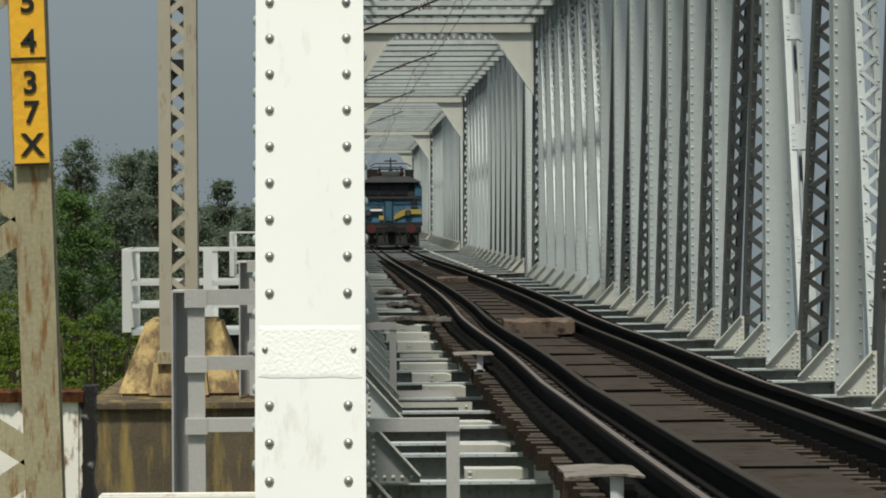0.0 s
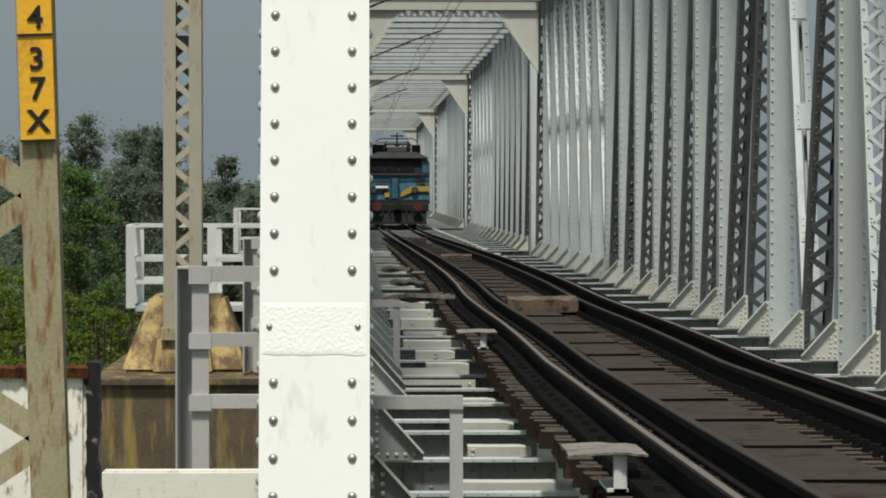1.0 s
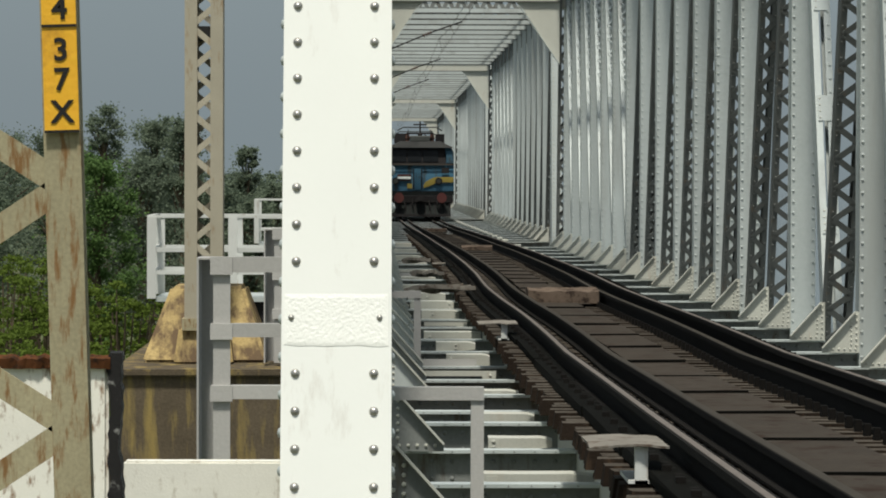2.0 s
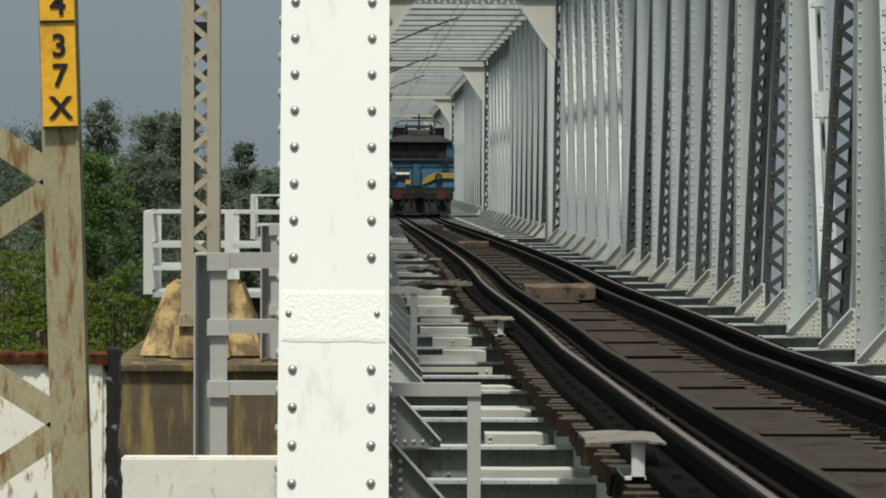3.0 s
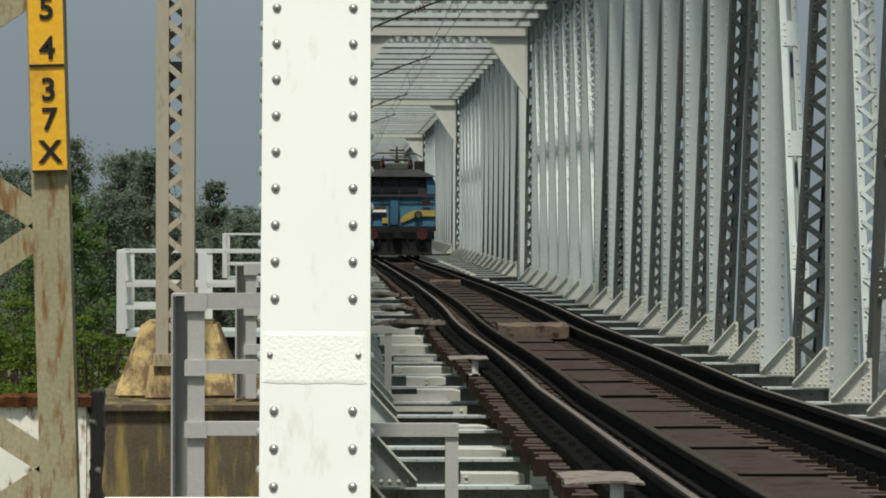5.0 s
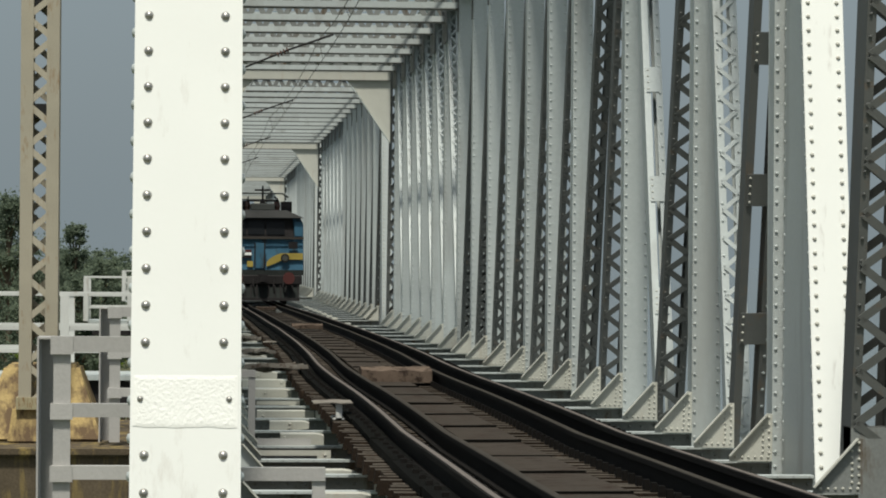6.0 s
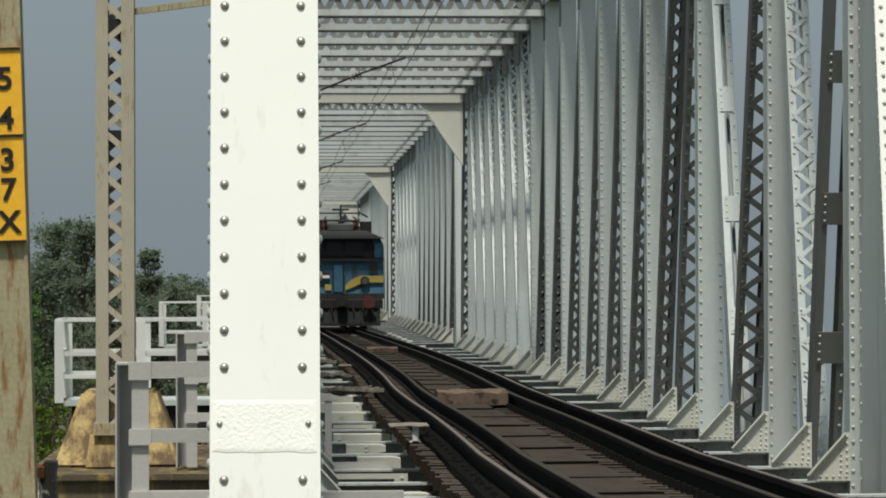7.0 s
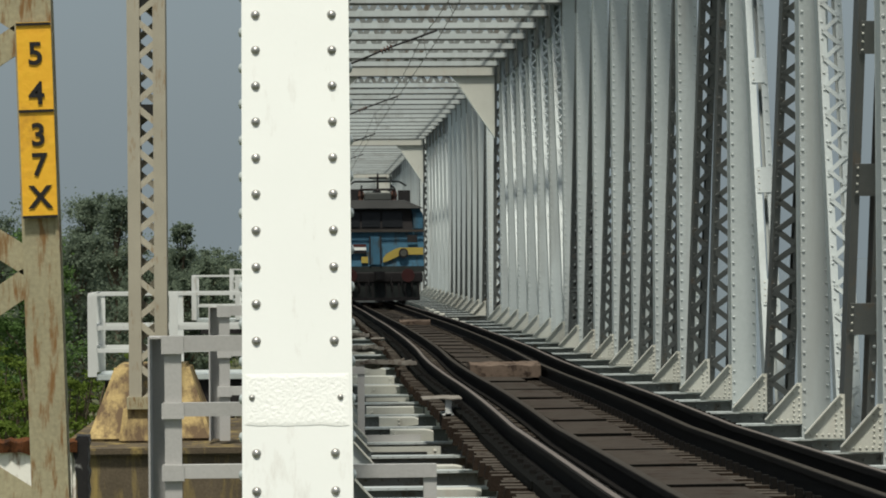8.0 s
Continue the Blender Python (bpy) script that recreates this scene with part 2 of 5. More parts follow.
def part(name, bm, material, parent=None, label="", kind="", smooth=False):
    ob = new(name, mesh_of(name, bm, material, smooth))
    if parent:
        ob.parent = parent
    return tagged(ob, label, kind=kind)


def shared(name, me, parent, m):
    """One more object on a mesh that exists."""
    ob = new(name, me)
    ob.parent = parent
    ob.matrix_basis = m
    return ob


def thing(name, label, category, group="", kind="", at=(0, 0, 0)):
    ob = new(name)
    ob.location = at
    ob.empty_display_size = 0.1
    return tagged(ob, label, category, group, kind)


# ---- plan: y runs along the bridge, rail tops lie at z = 0 ----
XR, XL = 5.15, 0.05            # inner faces of the right and the left truss
TOP, FLOOR = 6.95, -0.37       # top chord and top of the cross girders
LINE = [(0, 2.33), (12, 2.33), (17, 2.34), (21, 2.365), (25, 2.38), (29, 2.40), (33, 2.39), (36.5, 2.345), (41, 2.315), (44, 2.335), (47, 2.37), (54, 2.40), (60, 2.39), (68, 2.37), (76, 2.325),
        (84, 2.30), (90, 2.27), (105, 2.18), (130, 1.98), (150, 1.88), (330, 1.6)]   # worn, slightly wavy alignment
RISE = [(0, 0.42), (12, 0.28), (19.6, 0.175), (25, 0.10), (37, 0.07), (48, 0.055), (65, 0.0), (90, -0.12), (110, -0.22), (130, -0.28), (160, -0.30), (330, -0.30)]


def track(y):
    """Middle of the track at y; the alignment drifts slightly to the left."""
    return sum(float(np.interp(y + d, [p[0] for p in LINE], [p[1] for p in LINE])) for d in (-1.2, 0, 1.2)) / 3


def rise(y):
    """Height of the rail tops at y; the track climbs a little towards the near end."""
    return float(np.interp(y, [p[0] for p in RISE], [p[1] for p in RISE]))


SPANS = [
    (26.9, 90.5, 28.9, [31.0, 33.7, 36.3, 39.3, 41.5, 44.8, 48.0, 51.3, 54.6, 58.2, 61.7, 65.2, 68.9, 72.5, 76.1, 79.7, 83.3, 86.9]),
    (92.5, 147.0, 94.5, [98.0 + 3.6 * i for i in range(13)]),
    (149.0, 208.0, 151.0, [154.6 + 3.6 * i for i in range(14)]),
    (210.0, 270.0, 212.0, [215.6 + 3.6 * i for i in range(14)]),
]


# ---- ground ----
def build_ground():
    bm = bmesh.new()
    n = 60
    for i in range(n + 1):
        for j in range(n + 1):
            x, y = -1500 + 3000 * i / n, -300 + 4300 * j / n
            bm.verts.new((x, y, -7.5))
    bm.verts.ensure_lookup_table()
    for i in range(n):
        for j in range(n):
            bm.faces.new((bm.verts[i * (n + 1) + j], bm.verts[(i + 1) * (n + 1) + j], bm.verts[(i + 1) * (n + 1) + j + 1], bm.verts[i * (n + 1) + j + 1]))
    tagged(part("ground", bm, SOIL), "overgrown green and brown river bank", "ground", kind="structure")


build_ground()
bm = bmesh.new()
box(bm, -1.9, 1500, 20, 3900, -7.7, -7.4)
tagged(part("water", bm, WATER), "pale hazy river under the bridge", "water", kind="structure")


# ---- trusses ----
def rivet_line(bm, a, b, pitch, normal, r):
    a, b = Vector(a), Vector(b)
    n = max(2, int((b - a).length / pitch))
    for i in range(n):
        dome(bm, a.lerp(b, (i + 0.5) / n), normal, r, 5)


def channel(bm, a, b, inward, face, flange, depth, t):
    """A channel section from a to b: web along face, flanges turned towards inward."""
    f, s = face.normalized(), inward.normalized()
    h = depth / 2
    prof = [(-h, 0), (-h, flange), (-h + t, flange), (-h + t, t), (h - t, t), (h - t, flange), (h, flange), (h, 0)]
    ra = [bm.verts.new(a + f * p + s * q) for p, q in prof]
    rb = [bm.verts.new(b + f * p + s * q) for p, q in prof]
    for i in range(8):
        j = (i + 1) % 8
        bm.faces.new((ra[i], ra[j], rb[j], rb[i]))
    for r in (ra, rb):
        bm.faces.new((r[0], r[1], r[2], r[3]))
        bm.faces.new((r[0], r[3], r[4], r[7]))
        bm.faces.new((r[4], r[5], r[6], r[7]))


def laced(parent, name, a, b, x0, x1, wide, rivets=True, pitch=0.36, material=None, single=False, lace=None, bar_w=0.07):
    """A laced member between a and b (y, z): two channels at x0 and x1, zigzag flat bars on its faces."""
    A, B = Vector((0, *a)), Vector((0, *b))
    ob = new(name)
    ob.parent = parent
    d = (B - A).normalized()
    face = Vector((0, -d.z, d.y)) * wide / 2        # towards the near end
    if d.z < 0:
        face = -face
    for s, x in ((1, x0), (-1, x1)):
        bm = bmesh.new()
        channel(bm, A + Vector((x, 0, 0)), B + Vector((x, 0, 0)), Vector((s, 0, 0)), face, 0.075, wide, 0.014)
        part("channel", bm, GREY if material is None else material, ob)
    length = (B - A).length
    n = max(2, int(length / pitch))
    step = d * length / n
    near_off, far_off = face * (1 + 0.024 / wide), -face * (1 + 0.024 / wide)
    xa, xb = Vector((x0 + 0.04, 0, 0)), Vector((x1 - 0.04, 0, 0))
    joined = bmesh.new()
    for off, own in ((near_off, True),) if single else ((near_off, False), (far_off, False)):
        if own:
            for p, q in ((xa, xb + step / 2), (xb + step / 2, xa + step)):
                bm = bmesh.new()
                bar(bm, p, q, bar_w, 0.01, up=face)
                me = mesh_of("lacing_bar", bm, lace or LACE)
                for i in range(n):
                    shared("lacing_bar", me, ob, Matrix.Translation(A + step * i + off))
        else:
            for i in range(n):
                o = A + step * i + off
                bar(joined, o + xa, o + step / 2 + xb, bar_w, 0.01, up=face)
                bar(joined, o + step / 2 + xb, o + step + xa, bar_w, 0.01, up=face)
    if single:
        joined.free()
    else:
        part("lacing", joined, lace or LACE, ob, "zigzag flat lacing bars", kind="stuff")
    if rivets:
        bm = bmesh.new()
        for x in (x0 + 0.03, x1 - 0.03):
            c = face + face.normalized() * 0.004 + Vector((x, 0, 0))
            rivet_line(bm, A + c, B + c, 0.18, face, 0.016)
        part("rivets", bm, GREY if material is None else material, ob, kind="stuff")
    return ob


def plated_post(parent, y, x0, x1, z0, z1, rivets, side):
    """A vertical post: a plate towards the near end with turned-in flanges, a row of rivets along its inner edge."""
    ob = new("post")
    ob.parent = parent
    bm = bmesh.new()
    t = 0.016
    box(bm, x0, x1, y - 0.15, y - 0.15 + t, z0, z1)
    box(bm, x0, x1, y + 0.15 - t, y + 0.15, z0, z1)
    part("face_plate", bm, GREY, ob)
    bm = bmesh.new()
    box(bm, x0 + 0.002, x0 + t, y - 0.134, y + 0.134, z0, z1)
    box(bm, x1 - t, x1 - 0.002, y - 0.134, y + 0.134, z0, z1)
    part("web_plate", bm, GREY, ob)
    if rivets:
        bm = bmesh.new()
        inner = x0 if side > 0 else x1
        outer = x1 if side > 0 else x0
        rivet_line(bm, (inner + side * 0.03, y - 0.152, z0 + 0.5), (inner + side * 0.03, y - 0.152, z1), 0.135, (0, -1, 0), 0.019)
        rivet_line(bm, (outer - side * 0.03, y - 0.152, z0), (outer - side * 0.03, y - 0.152, z1), 0.135, (0, -1, 0), 0.019)
        part("rivets", bm, GREY, ob, kind="stuff")
    return ob


def battened(parent, a, b, x0, x1, side, paint=None):
    """A tie of two channels joined by batten plates, between a and b (y, z)."""
    ob = new("tie")
    ob.parent = parent
    A, B = Vector((0, *a)), Vector((0, *b))
    d = (B - A).normalized()
    face = Vector((0, d.z, -d.y)) if d.z < 0 else Vector((0, -d.z, d.y))
    for x, s in ((x0, 1), (x1, -1)):
        bm = bmesh.new()
        channel(bm, A + Vector((x, 0, 0)), B + Vector((x, 0, 0)), Vector((s, 0, 0)), face, 0.08, 0.28, 0.014)
        part("channel", bm, paint or LACE, ob)
    n = int((B - A).length / 1.4)
    for k in range(n):
        bm = bmesh.new()
        p = A + d * (0.55 + 1.4 * k) + face * 0.148
        bar(bm, p + Vector(((x0 + x1) / 2, 0, 0)), p + d * 0.32 + Vector(((x0 + x1) / 2, 0, 0)), x1 - x0 - 0.05, 0.012, up=face)
        q = part("batten_plate", bm, paint or LACE, ob)
        bm = bmesh.new()
        for i in range(4):
            dome(bm, p + d * (0.04 + 0.08 * i) + Vector((x0 + 0.05, 0, 0)) + face * 0.006, face, 0.014, 5)
        part("rivets", bm, PALE, q, kind="stuff")
    bm = bmesh.new()
    rivet_line(bm, A + Vector((x1 - 0.03, 0, 0)) + face * 0.142, B + Vector((x1 - 0.03, 0, 0)) + face * 0.142, 0.17, face, 0.018)
    part("rivets", bm, GREY, ob, kind="stuff")


def end_post(parent, y0, yb, x0, x1, z0, z1, lean, white=WHITE, toward=-1, pitch=0.125):
    """The end of a truss: a battered cover plate over a box, upright at the back. toward -1: it leans away from the near end."""
    ob = new("end_post")
    ob.parent = parent
    yt = y0 - toward * (z1 - z0) * lean
    bm = bmesh.new()
    t = 0.016 * -toward
    quad_box(bm, [(x0, y0, z0), (x1, y0, z0), (x1, y0 + t, z0), (x0, y0 + t, z0), (x0, yt, z1), (x1, yt, z1), (x1, yt + t, z1), (x0, yt + t, z1)])
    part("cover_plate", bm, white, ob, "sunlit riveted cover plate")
    for x in (x0 + 0.012, x1 - 0.028):
        bm = bmesh.new()
        quad_box(bm, [(x, y0 + t, z0), (x + 0.016, y0 + t, z0), (x + 0.016, yb, z0), (x, yb, z0), (x, yt + t, z1), (x + 0.016, yt + t, z1), (x + 0.016, yb, z1), (x, yb, z1)])
        part("side_plate", bm, GREY, ob, "grey riveted side plate")
    bm = bmesh.new()
    k = Vector((0, toward, lean)).normalized()
    for x in (x0 + 0.055, x1 - 0.055):
        rivet_line(bm, (x, y0, z0), (x, yt, z1), pitch, k, 0.023)
    part("rivets", bm, PALE, ob, kind="stuff", smooth=True)
    bm = bmesh.new()
    for x, s in ((x0 + 0.01, -1), (x1 - 0.01, 1)):
        rivet_line(bm, (x, y0 + t * 4, z0), (x, yt + t * 4, z1), pitch, (s, 0, 0), 0.02)
        rivet_line(bm, (x, yb + toward * 0.05, z0), (x, yb + toward * 0.05, z1), 0.17, (s, 0, 0), 0.02)
    part("rivets", bm, GREY, ob, kind="stuff")
    return ob


def gusset(parent, y, side, rivets):
    """Triangular bracket between a cross girder and a post, with flange angles."""
    x = XR if side > 0 else XL
    w, h = 0.40 * -side, 0.44
    bm = bmesh.new()
    t = 0.008
    pts = [(x, FLOOR), (x + w, FLOOR), (x + w, FLOOR + 0.05), (x + w * 0.12, FLOOR + h), (x, FLOOR + h)]
    a = [bm.verts.new((px, y - 0.165 - t, pz)) for px, pz in pts]
    b = [bm.verts.new((px, y - 0.165 + t, pz)) for px, pz in pts]
    bm.faces.new(a)
    bm.faces.new(b[::-1])
    for i in range(5):
        j = (i + 1) % 5
        bm.faces.new((a[i], a[j], b[j], b[i]))
    # Near gussets carry their shade in darkened paint; left ones are grey, right ones pale.
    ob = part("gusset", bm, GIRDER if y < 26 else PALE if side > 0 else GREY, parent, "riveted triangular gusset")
    bm = bmesh.new()
    bar(bm, (x + w, y - 0.2, FLOOR + 0.05), (x + w * 0.12, y - 0.2, FLOOR + h), 0.055, 0.012, up=(-side, 0, 1))
    part("flange", bm, PALE, ob)
    if rivets:
        bm = bmesh.new()
        for i in range(6):
            dome(bm, (x + w * (0.1 + 0.15 * i), y - 0.174, FLOOR + 0.04), (0, -1, 0), 0.015, 5)
            dome(bm, (x + w * 0.22, y - 0.174, FLOOR + 0.09 + 0.05 * i), (0, -1, 0), 0.014, 5)
            dome(bm, (x + w * 0.08, y - 0.174, FLOOR + 0.08 + 0.065 * i), (0, -1, 0), 0.015, 5)
        part("rivets", bm, PALE, ob, kind="stuff")


def build_truss(index, side):
    y0, y1, yv, posts = SPANS[index]
    near = index == 0
    x0, x1 = (XR, XR + 0.30) if side > 0 else (XL - 0.30, XL)
    t = thing("bridge_truss", "grey-painted riveted steel truss with laced diagonals", "bridge truss", "trusses of the bridge", at=(0, 0, 0))
    mid = (y0 + y1) / 2 + (6.5 if near else 2)
    base = FLOOR - 0.75
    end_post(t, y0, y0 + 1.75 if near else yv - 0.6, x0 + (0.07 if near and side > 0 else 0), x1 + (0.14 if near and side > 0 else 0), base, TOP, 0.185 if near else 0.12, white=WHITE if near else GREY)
    # Far end leans nearer at the top; its underside shade is in the paint.
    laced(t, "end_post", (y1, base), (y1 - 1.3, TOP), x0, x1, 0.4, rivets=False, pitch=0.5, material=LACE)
    pts = [yv] + posts
    if near and side > 0:
        plated_post(t, yv, x0, x1 + 0.02, base, TOP, True, side)
    for k, y in enumerate(posts):
        w = 0.31 if k < 4 and near else 0.28
        xa, xb = (x0, x0 + w) if side > 0 else (x1 - w, x1)
        prev = pts[k]
        show = near and k < 10 and side > 0
        if near and k == 0:       # battened tie against the end post, then a laced counter
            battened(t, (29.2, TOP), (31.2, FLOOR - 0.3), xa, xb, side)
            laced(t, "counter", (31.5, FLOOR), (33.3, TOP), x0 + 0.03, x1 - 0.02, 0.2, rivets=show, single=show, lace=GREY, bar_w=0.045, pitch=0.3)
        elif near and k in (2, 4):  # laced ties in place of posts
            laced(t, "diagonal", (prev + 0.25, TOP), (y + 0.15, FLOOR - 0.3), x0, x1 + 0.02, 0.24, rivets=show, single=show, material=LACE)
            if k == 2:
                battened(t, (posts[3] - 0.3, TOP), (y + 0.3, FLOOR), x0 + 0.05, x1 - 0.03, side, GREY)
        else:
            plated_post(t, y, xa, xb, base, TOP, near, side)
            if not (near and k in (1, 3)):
                # Downward-facing diagonals take the darkened paint for their shade, upward-facing ones plain grey.
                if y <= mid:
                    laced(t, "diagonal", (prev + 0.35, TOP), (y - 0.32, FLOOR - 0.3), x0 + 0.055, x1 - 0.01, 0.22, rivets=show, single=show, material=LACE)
                else:
                    laced(t, "diagonal", (prev + 0.25, FLOOR), (y - 0.1, TOP), x0 + 0.03, x1 - 0.02, 0.22, rivets=False, lace=GREY, bar_w=0.04)
    for y in pts:
        gusset(t, y, side, near and y < 60)
    for name, z, h in (("top_chord", TOP + 0.2, 0.5), ("bottom_chord", FLOOR - 0.62, 0.55)):
        bm = bmesh.new()
        ya, yb = (y0 + 1.5, y1 - 1.2) if name == "top_chord" else (y0, y1)
        box(bm, x0 - 0.01, x0 + 0.01, ya, yb, z - h / 2, z + h / 2)
        box(bm, x1 - 0.01, x1 + 0.01, ya, yb, z - h / 2, z + h / 2)
        o = 0.13 if name == "top_chord" else 0.06     # the top plate overhangs the track
        box(bm, x0 - (o if side > 0 else 0.06), x1 + (0.06 if side > 0 else o), ya, yb, z + h / 2, z + h / 2 + 0.02)
        part(name, bm, GREY, t)
    # deep plates below the top chord at each post, painted dark for the shade there
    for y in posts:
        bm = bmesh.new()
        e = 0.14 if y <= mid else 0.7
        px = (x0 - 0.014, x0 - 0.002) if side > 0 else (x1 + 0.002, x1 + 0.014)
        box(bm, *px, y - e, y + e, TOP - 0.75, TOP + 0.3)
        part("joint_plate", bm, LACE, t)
    return t


for index in range(len(SPANS)):
    for side in (1, -1):
        build_truss(index, side)


# the short near span: its near left end post, its far right end
def build_near_span():
    t = thing("bridge_truss", "white-painted riveted end post of a steel truss", "bridge truss", "trusses of the bridge")
    z = 1.43
    lean = 0.24
    y0 = 10.7 - (z + 1.6) * lean
    ob = new("end_post")
    ob.parent = t
    xa, xb = -0.326, 0.044
    z0, z1 = -1.6, TOP

    def front(zz):
        return y0 + (zz + 1.6) * lean
    bm = bmesh.new()
    quad_box(bm, [(xa, front(z0), z0), (xb, front(z0), z0), (xb, front(z0) + 0.016, z0), (xa, front(z0) + 0.016, z0), (xa, front(z1), z1), (xb, front(z1), z1), (xb, front(z1) + 0.016, z1), (xa, front(z1) + 0.016, z1)])
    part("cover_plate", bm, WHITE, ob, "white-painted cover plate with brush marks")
    for x in (xa + 0.001, xb - 0.017):
        bm = bmesh.new()
        quad_box(bm, [(x, front(z0) + 0.016, z0), (x + 0.016, front(z0) + 0.016, z0), (x + 0.016, front(z0) + 0.5, z0), (x, front(z0) + 0.5, z0), (x, front(z1) + 0.016, z1), (x + 0.016, front(z1) + 0.016, z1), (x + 0.016, front(z1) + 0.5, z1), (x, front(z1) + 0.5, z1)])
        part("side_plate", bm, GREY, ob)
    k = Vector((0, -1, lean)).normalized()
    bm = bmesh.new()
    dome(bm, (0, 0, 0), k, 0.0165, 12)
    head = mesh_of("rivet", bm, STEEL, True)
    zz = 1.432 + 0.1245 * 14
    while zz > z0:
        if not 0.88 < zz < 1.12:
            for x in (-0.278, -0.278 + 0.263):
                shared("rivet", head, ob, pose(x, front(zz), zz))
        zz -= 0.1245
    bm = bmesh.new()
    dome(bm, (0, 0, 0), k, 0.011, 10)
    nail = mesh_of("bolt", bm, STEEL, True)
    for x in (-0.293, 0.004):
        shared("bolt", nail, ob, pose(x, front(0.995) - 0.004, 0.995))
    # patch of rough filler
    bm = bmesh.new()
    nx, nz = 130, 64
    grid = []
    for j in range(nz + 1):
        row = []
        for i in range(nx + 1):
            u, v = i / nx, j / nz
            x, zc = -0.317 + 0.35 * u, 0.902 + 0.172 * v + 0.006 * noise.noise((u * 6, 1.7, v)) * (1 - v)
            edge = min(1, min(u, 1 - u) * 25, min(v, 1 - v) * 14)
            r = 0.0015 + edge * (0.002 + 0.0009 * noise.noise((u * 26, v * 15, 3.1)) + 0.0010 * noise.noise((u * 60, v * 30, 7.7)) + 0.0009 * noise.noise((u * 95, v * 48, 1.2)))
            row.append(bm.verts.new((x, front(zc) - r, zc)))
        grid.append(row)
    for j in range(nz):
        for i in range(nx):
            bm.faces.new((grid[j][i], grid[j][i + 1], grid[j + 1][i + 1], grid[j + 1][i]))
    part("filler_patch", bm, PUTTY, ob, "rough trowelled white filler patch", smooth=True)
    # side rivets, seen edge on
    bm = bmesh.new()
    dome(bm, (0, 0, 0), (-1, 0, 0), 0.02, 8)
    lh = mesh_of("side_rivet", bm, GREY, True)
    bm = bmesh.new()
    dome(bm, (0, 0, 0), (1, 0, 0), 0.02, 8)
    rh = mesh_of("side_rivet", bm, GREY, True)
    zz = 1.43 + 0.126 * 12 + 0.06
    while zz > z0:
        shared("side_rivet", lh, ob, pose(xa + 0.001, front(zz) + 0.07, zz))
        shared("side_rivet", rh, ob, pose(xb - 0.001, front(zz) + 0.07, zz))
        zz -= 0.126
    # the other truss of this span: far end, leaning back, underside shade painted in
    t2 = thing("bridge_truss", "dark underside of a laced truss end", "bridge truss", "trusses of the bridge")
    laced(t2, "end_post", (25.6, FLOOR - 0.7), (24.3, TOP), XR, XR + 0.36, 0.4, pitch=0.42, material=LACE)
    bm = bmesh.new()
    box(bm, XR, XR + 0.36, 25.2, 25.5, FLOOR - 0.7, FLOOR + 0.5)
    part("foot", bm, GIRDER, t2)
    gusset(t2, 24.9, 1, True)
    # Unseen posts behind the end post, added to shade the left gussets.
    for y in (15.8, 20.6):
        plated_post(t, y, XL - 0.28, XL, FLOOR - 0.7, TOP, False, -1)
    bm = bmesh.new()
    box(bm, XL - 0.32, XL - 0.02, 12.6, 25.0, FLOOR - 0.9, FLOOR - 0.4)
    part("bottom_chord", bm, GREY, t)
    for y in (16.6, 21.4, 26.9):
        gusset(t, y, -1, True)


build_near_span()


# ---- cross girders, portals, top struts ----
def cross_girder(y, group):
    g = thing("cross_girder", "grey riveted plate cross girder under the track", "girder", group)
    a, b = XL - 0.02, XR + 0.02
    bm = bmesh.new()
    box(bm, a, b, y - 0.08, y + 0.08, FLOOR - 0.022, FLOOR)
    # The web gets darker paint in place of the shade under the flange.
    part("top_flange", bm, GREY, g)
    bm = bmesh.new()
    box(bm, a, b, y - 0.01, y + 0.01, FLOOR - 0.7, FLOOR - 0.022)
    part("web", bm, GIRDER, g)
    bm = bmesh.new()
    for x in np.arange(a + 0.06, b, 0.14):
        dome(bm, (x, y - 0.08, FLOOR - 0.011), (0, -1, 0), 0.006, 4)
        for z in (FLOOR - 0.08, FLOOR - 0.2):
            dome(bm, (x, y - 0.011, z), (0, -1, 0), 0.018, 5)
    part("rivets", bm, GIRDER, g, kind="stuff")
    c = track(y) + 1.6
    bm = bmesh.new()
    box(bm, c - 0.09, c + 0.09, y - 0.11, y + 0.1, FLOOR + 0.002, FLOOR + 0.075)
    bmesh.ops.bevel(bm, geom=list(bm.edges), offset=0.012, segments=1, affect="EDGES")
    part("packing_block", bm, PALE, g, "pale packing block on the flange")


for y in [11.8, 14.2, 16.6, 19.0, 21.4, 23.8, 25.0, 26.9]:
    cross_girder(y, "cross girders")
for y0, y1, yv, posts in SPANS:
    for y in [yv] + posts:
        cross_girder(y, "cross girders")


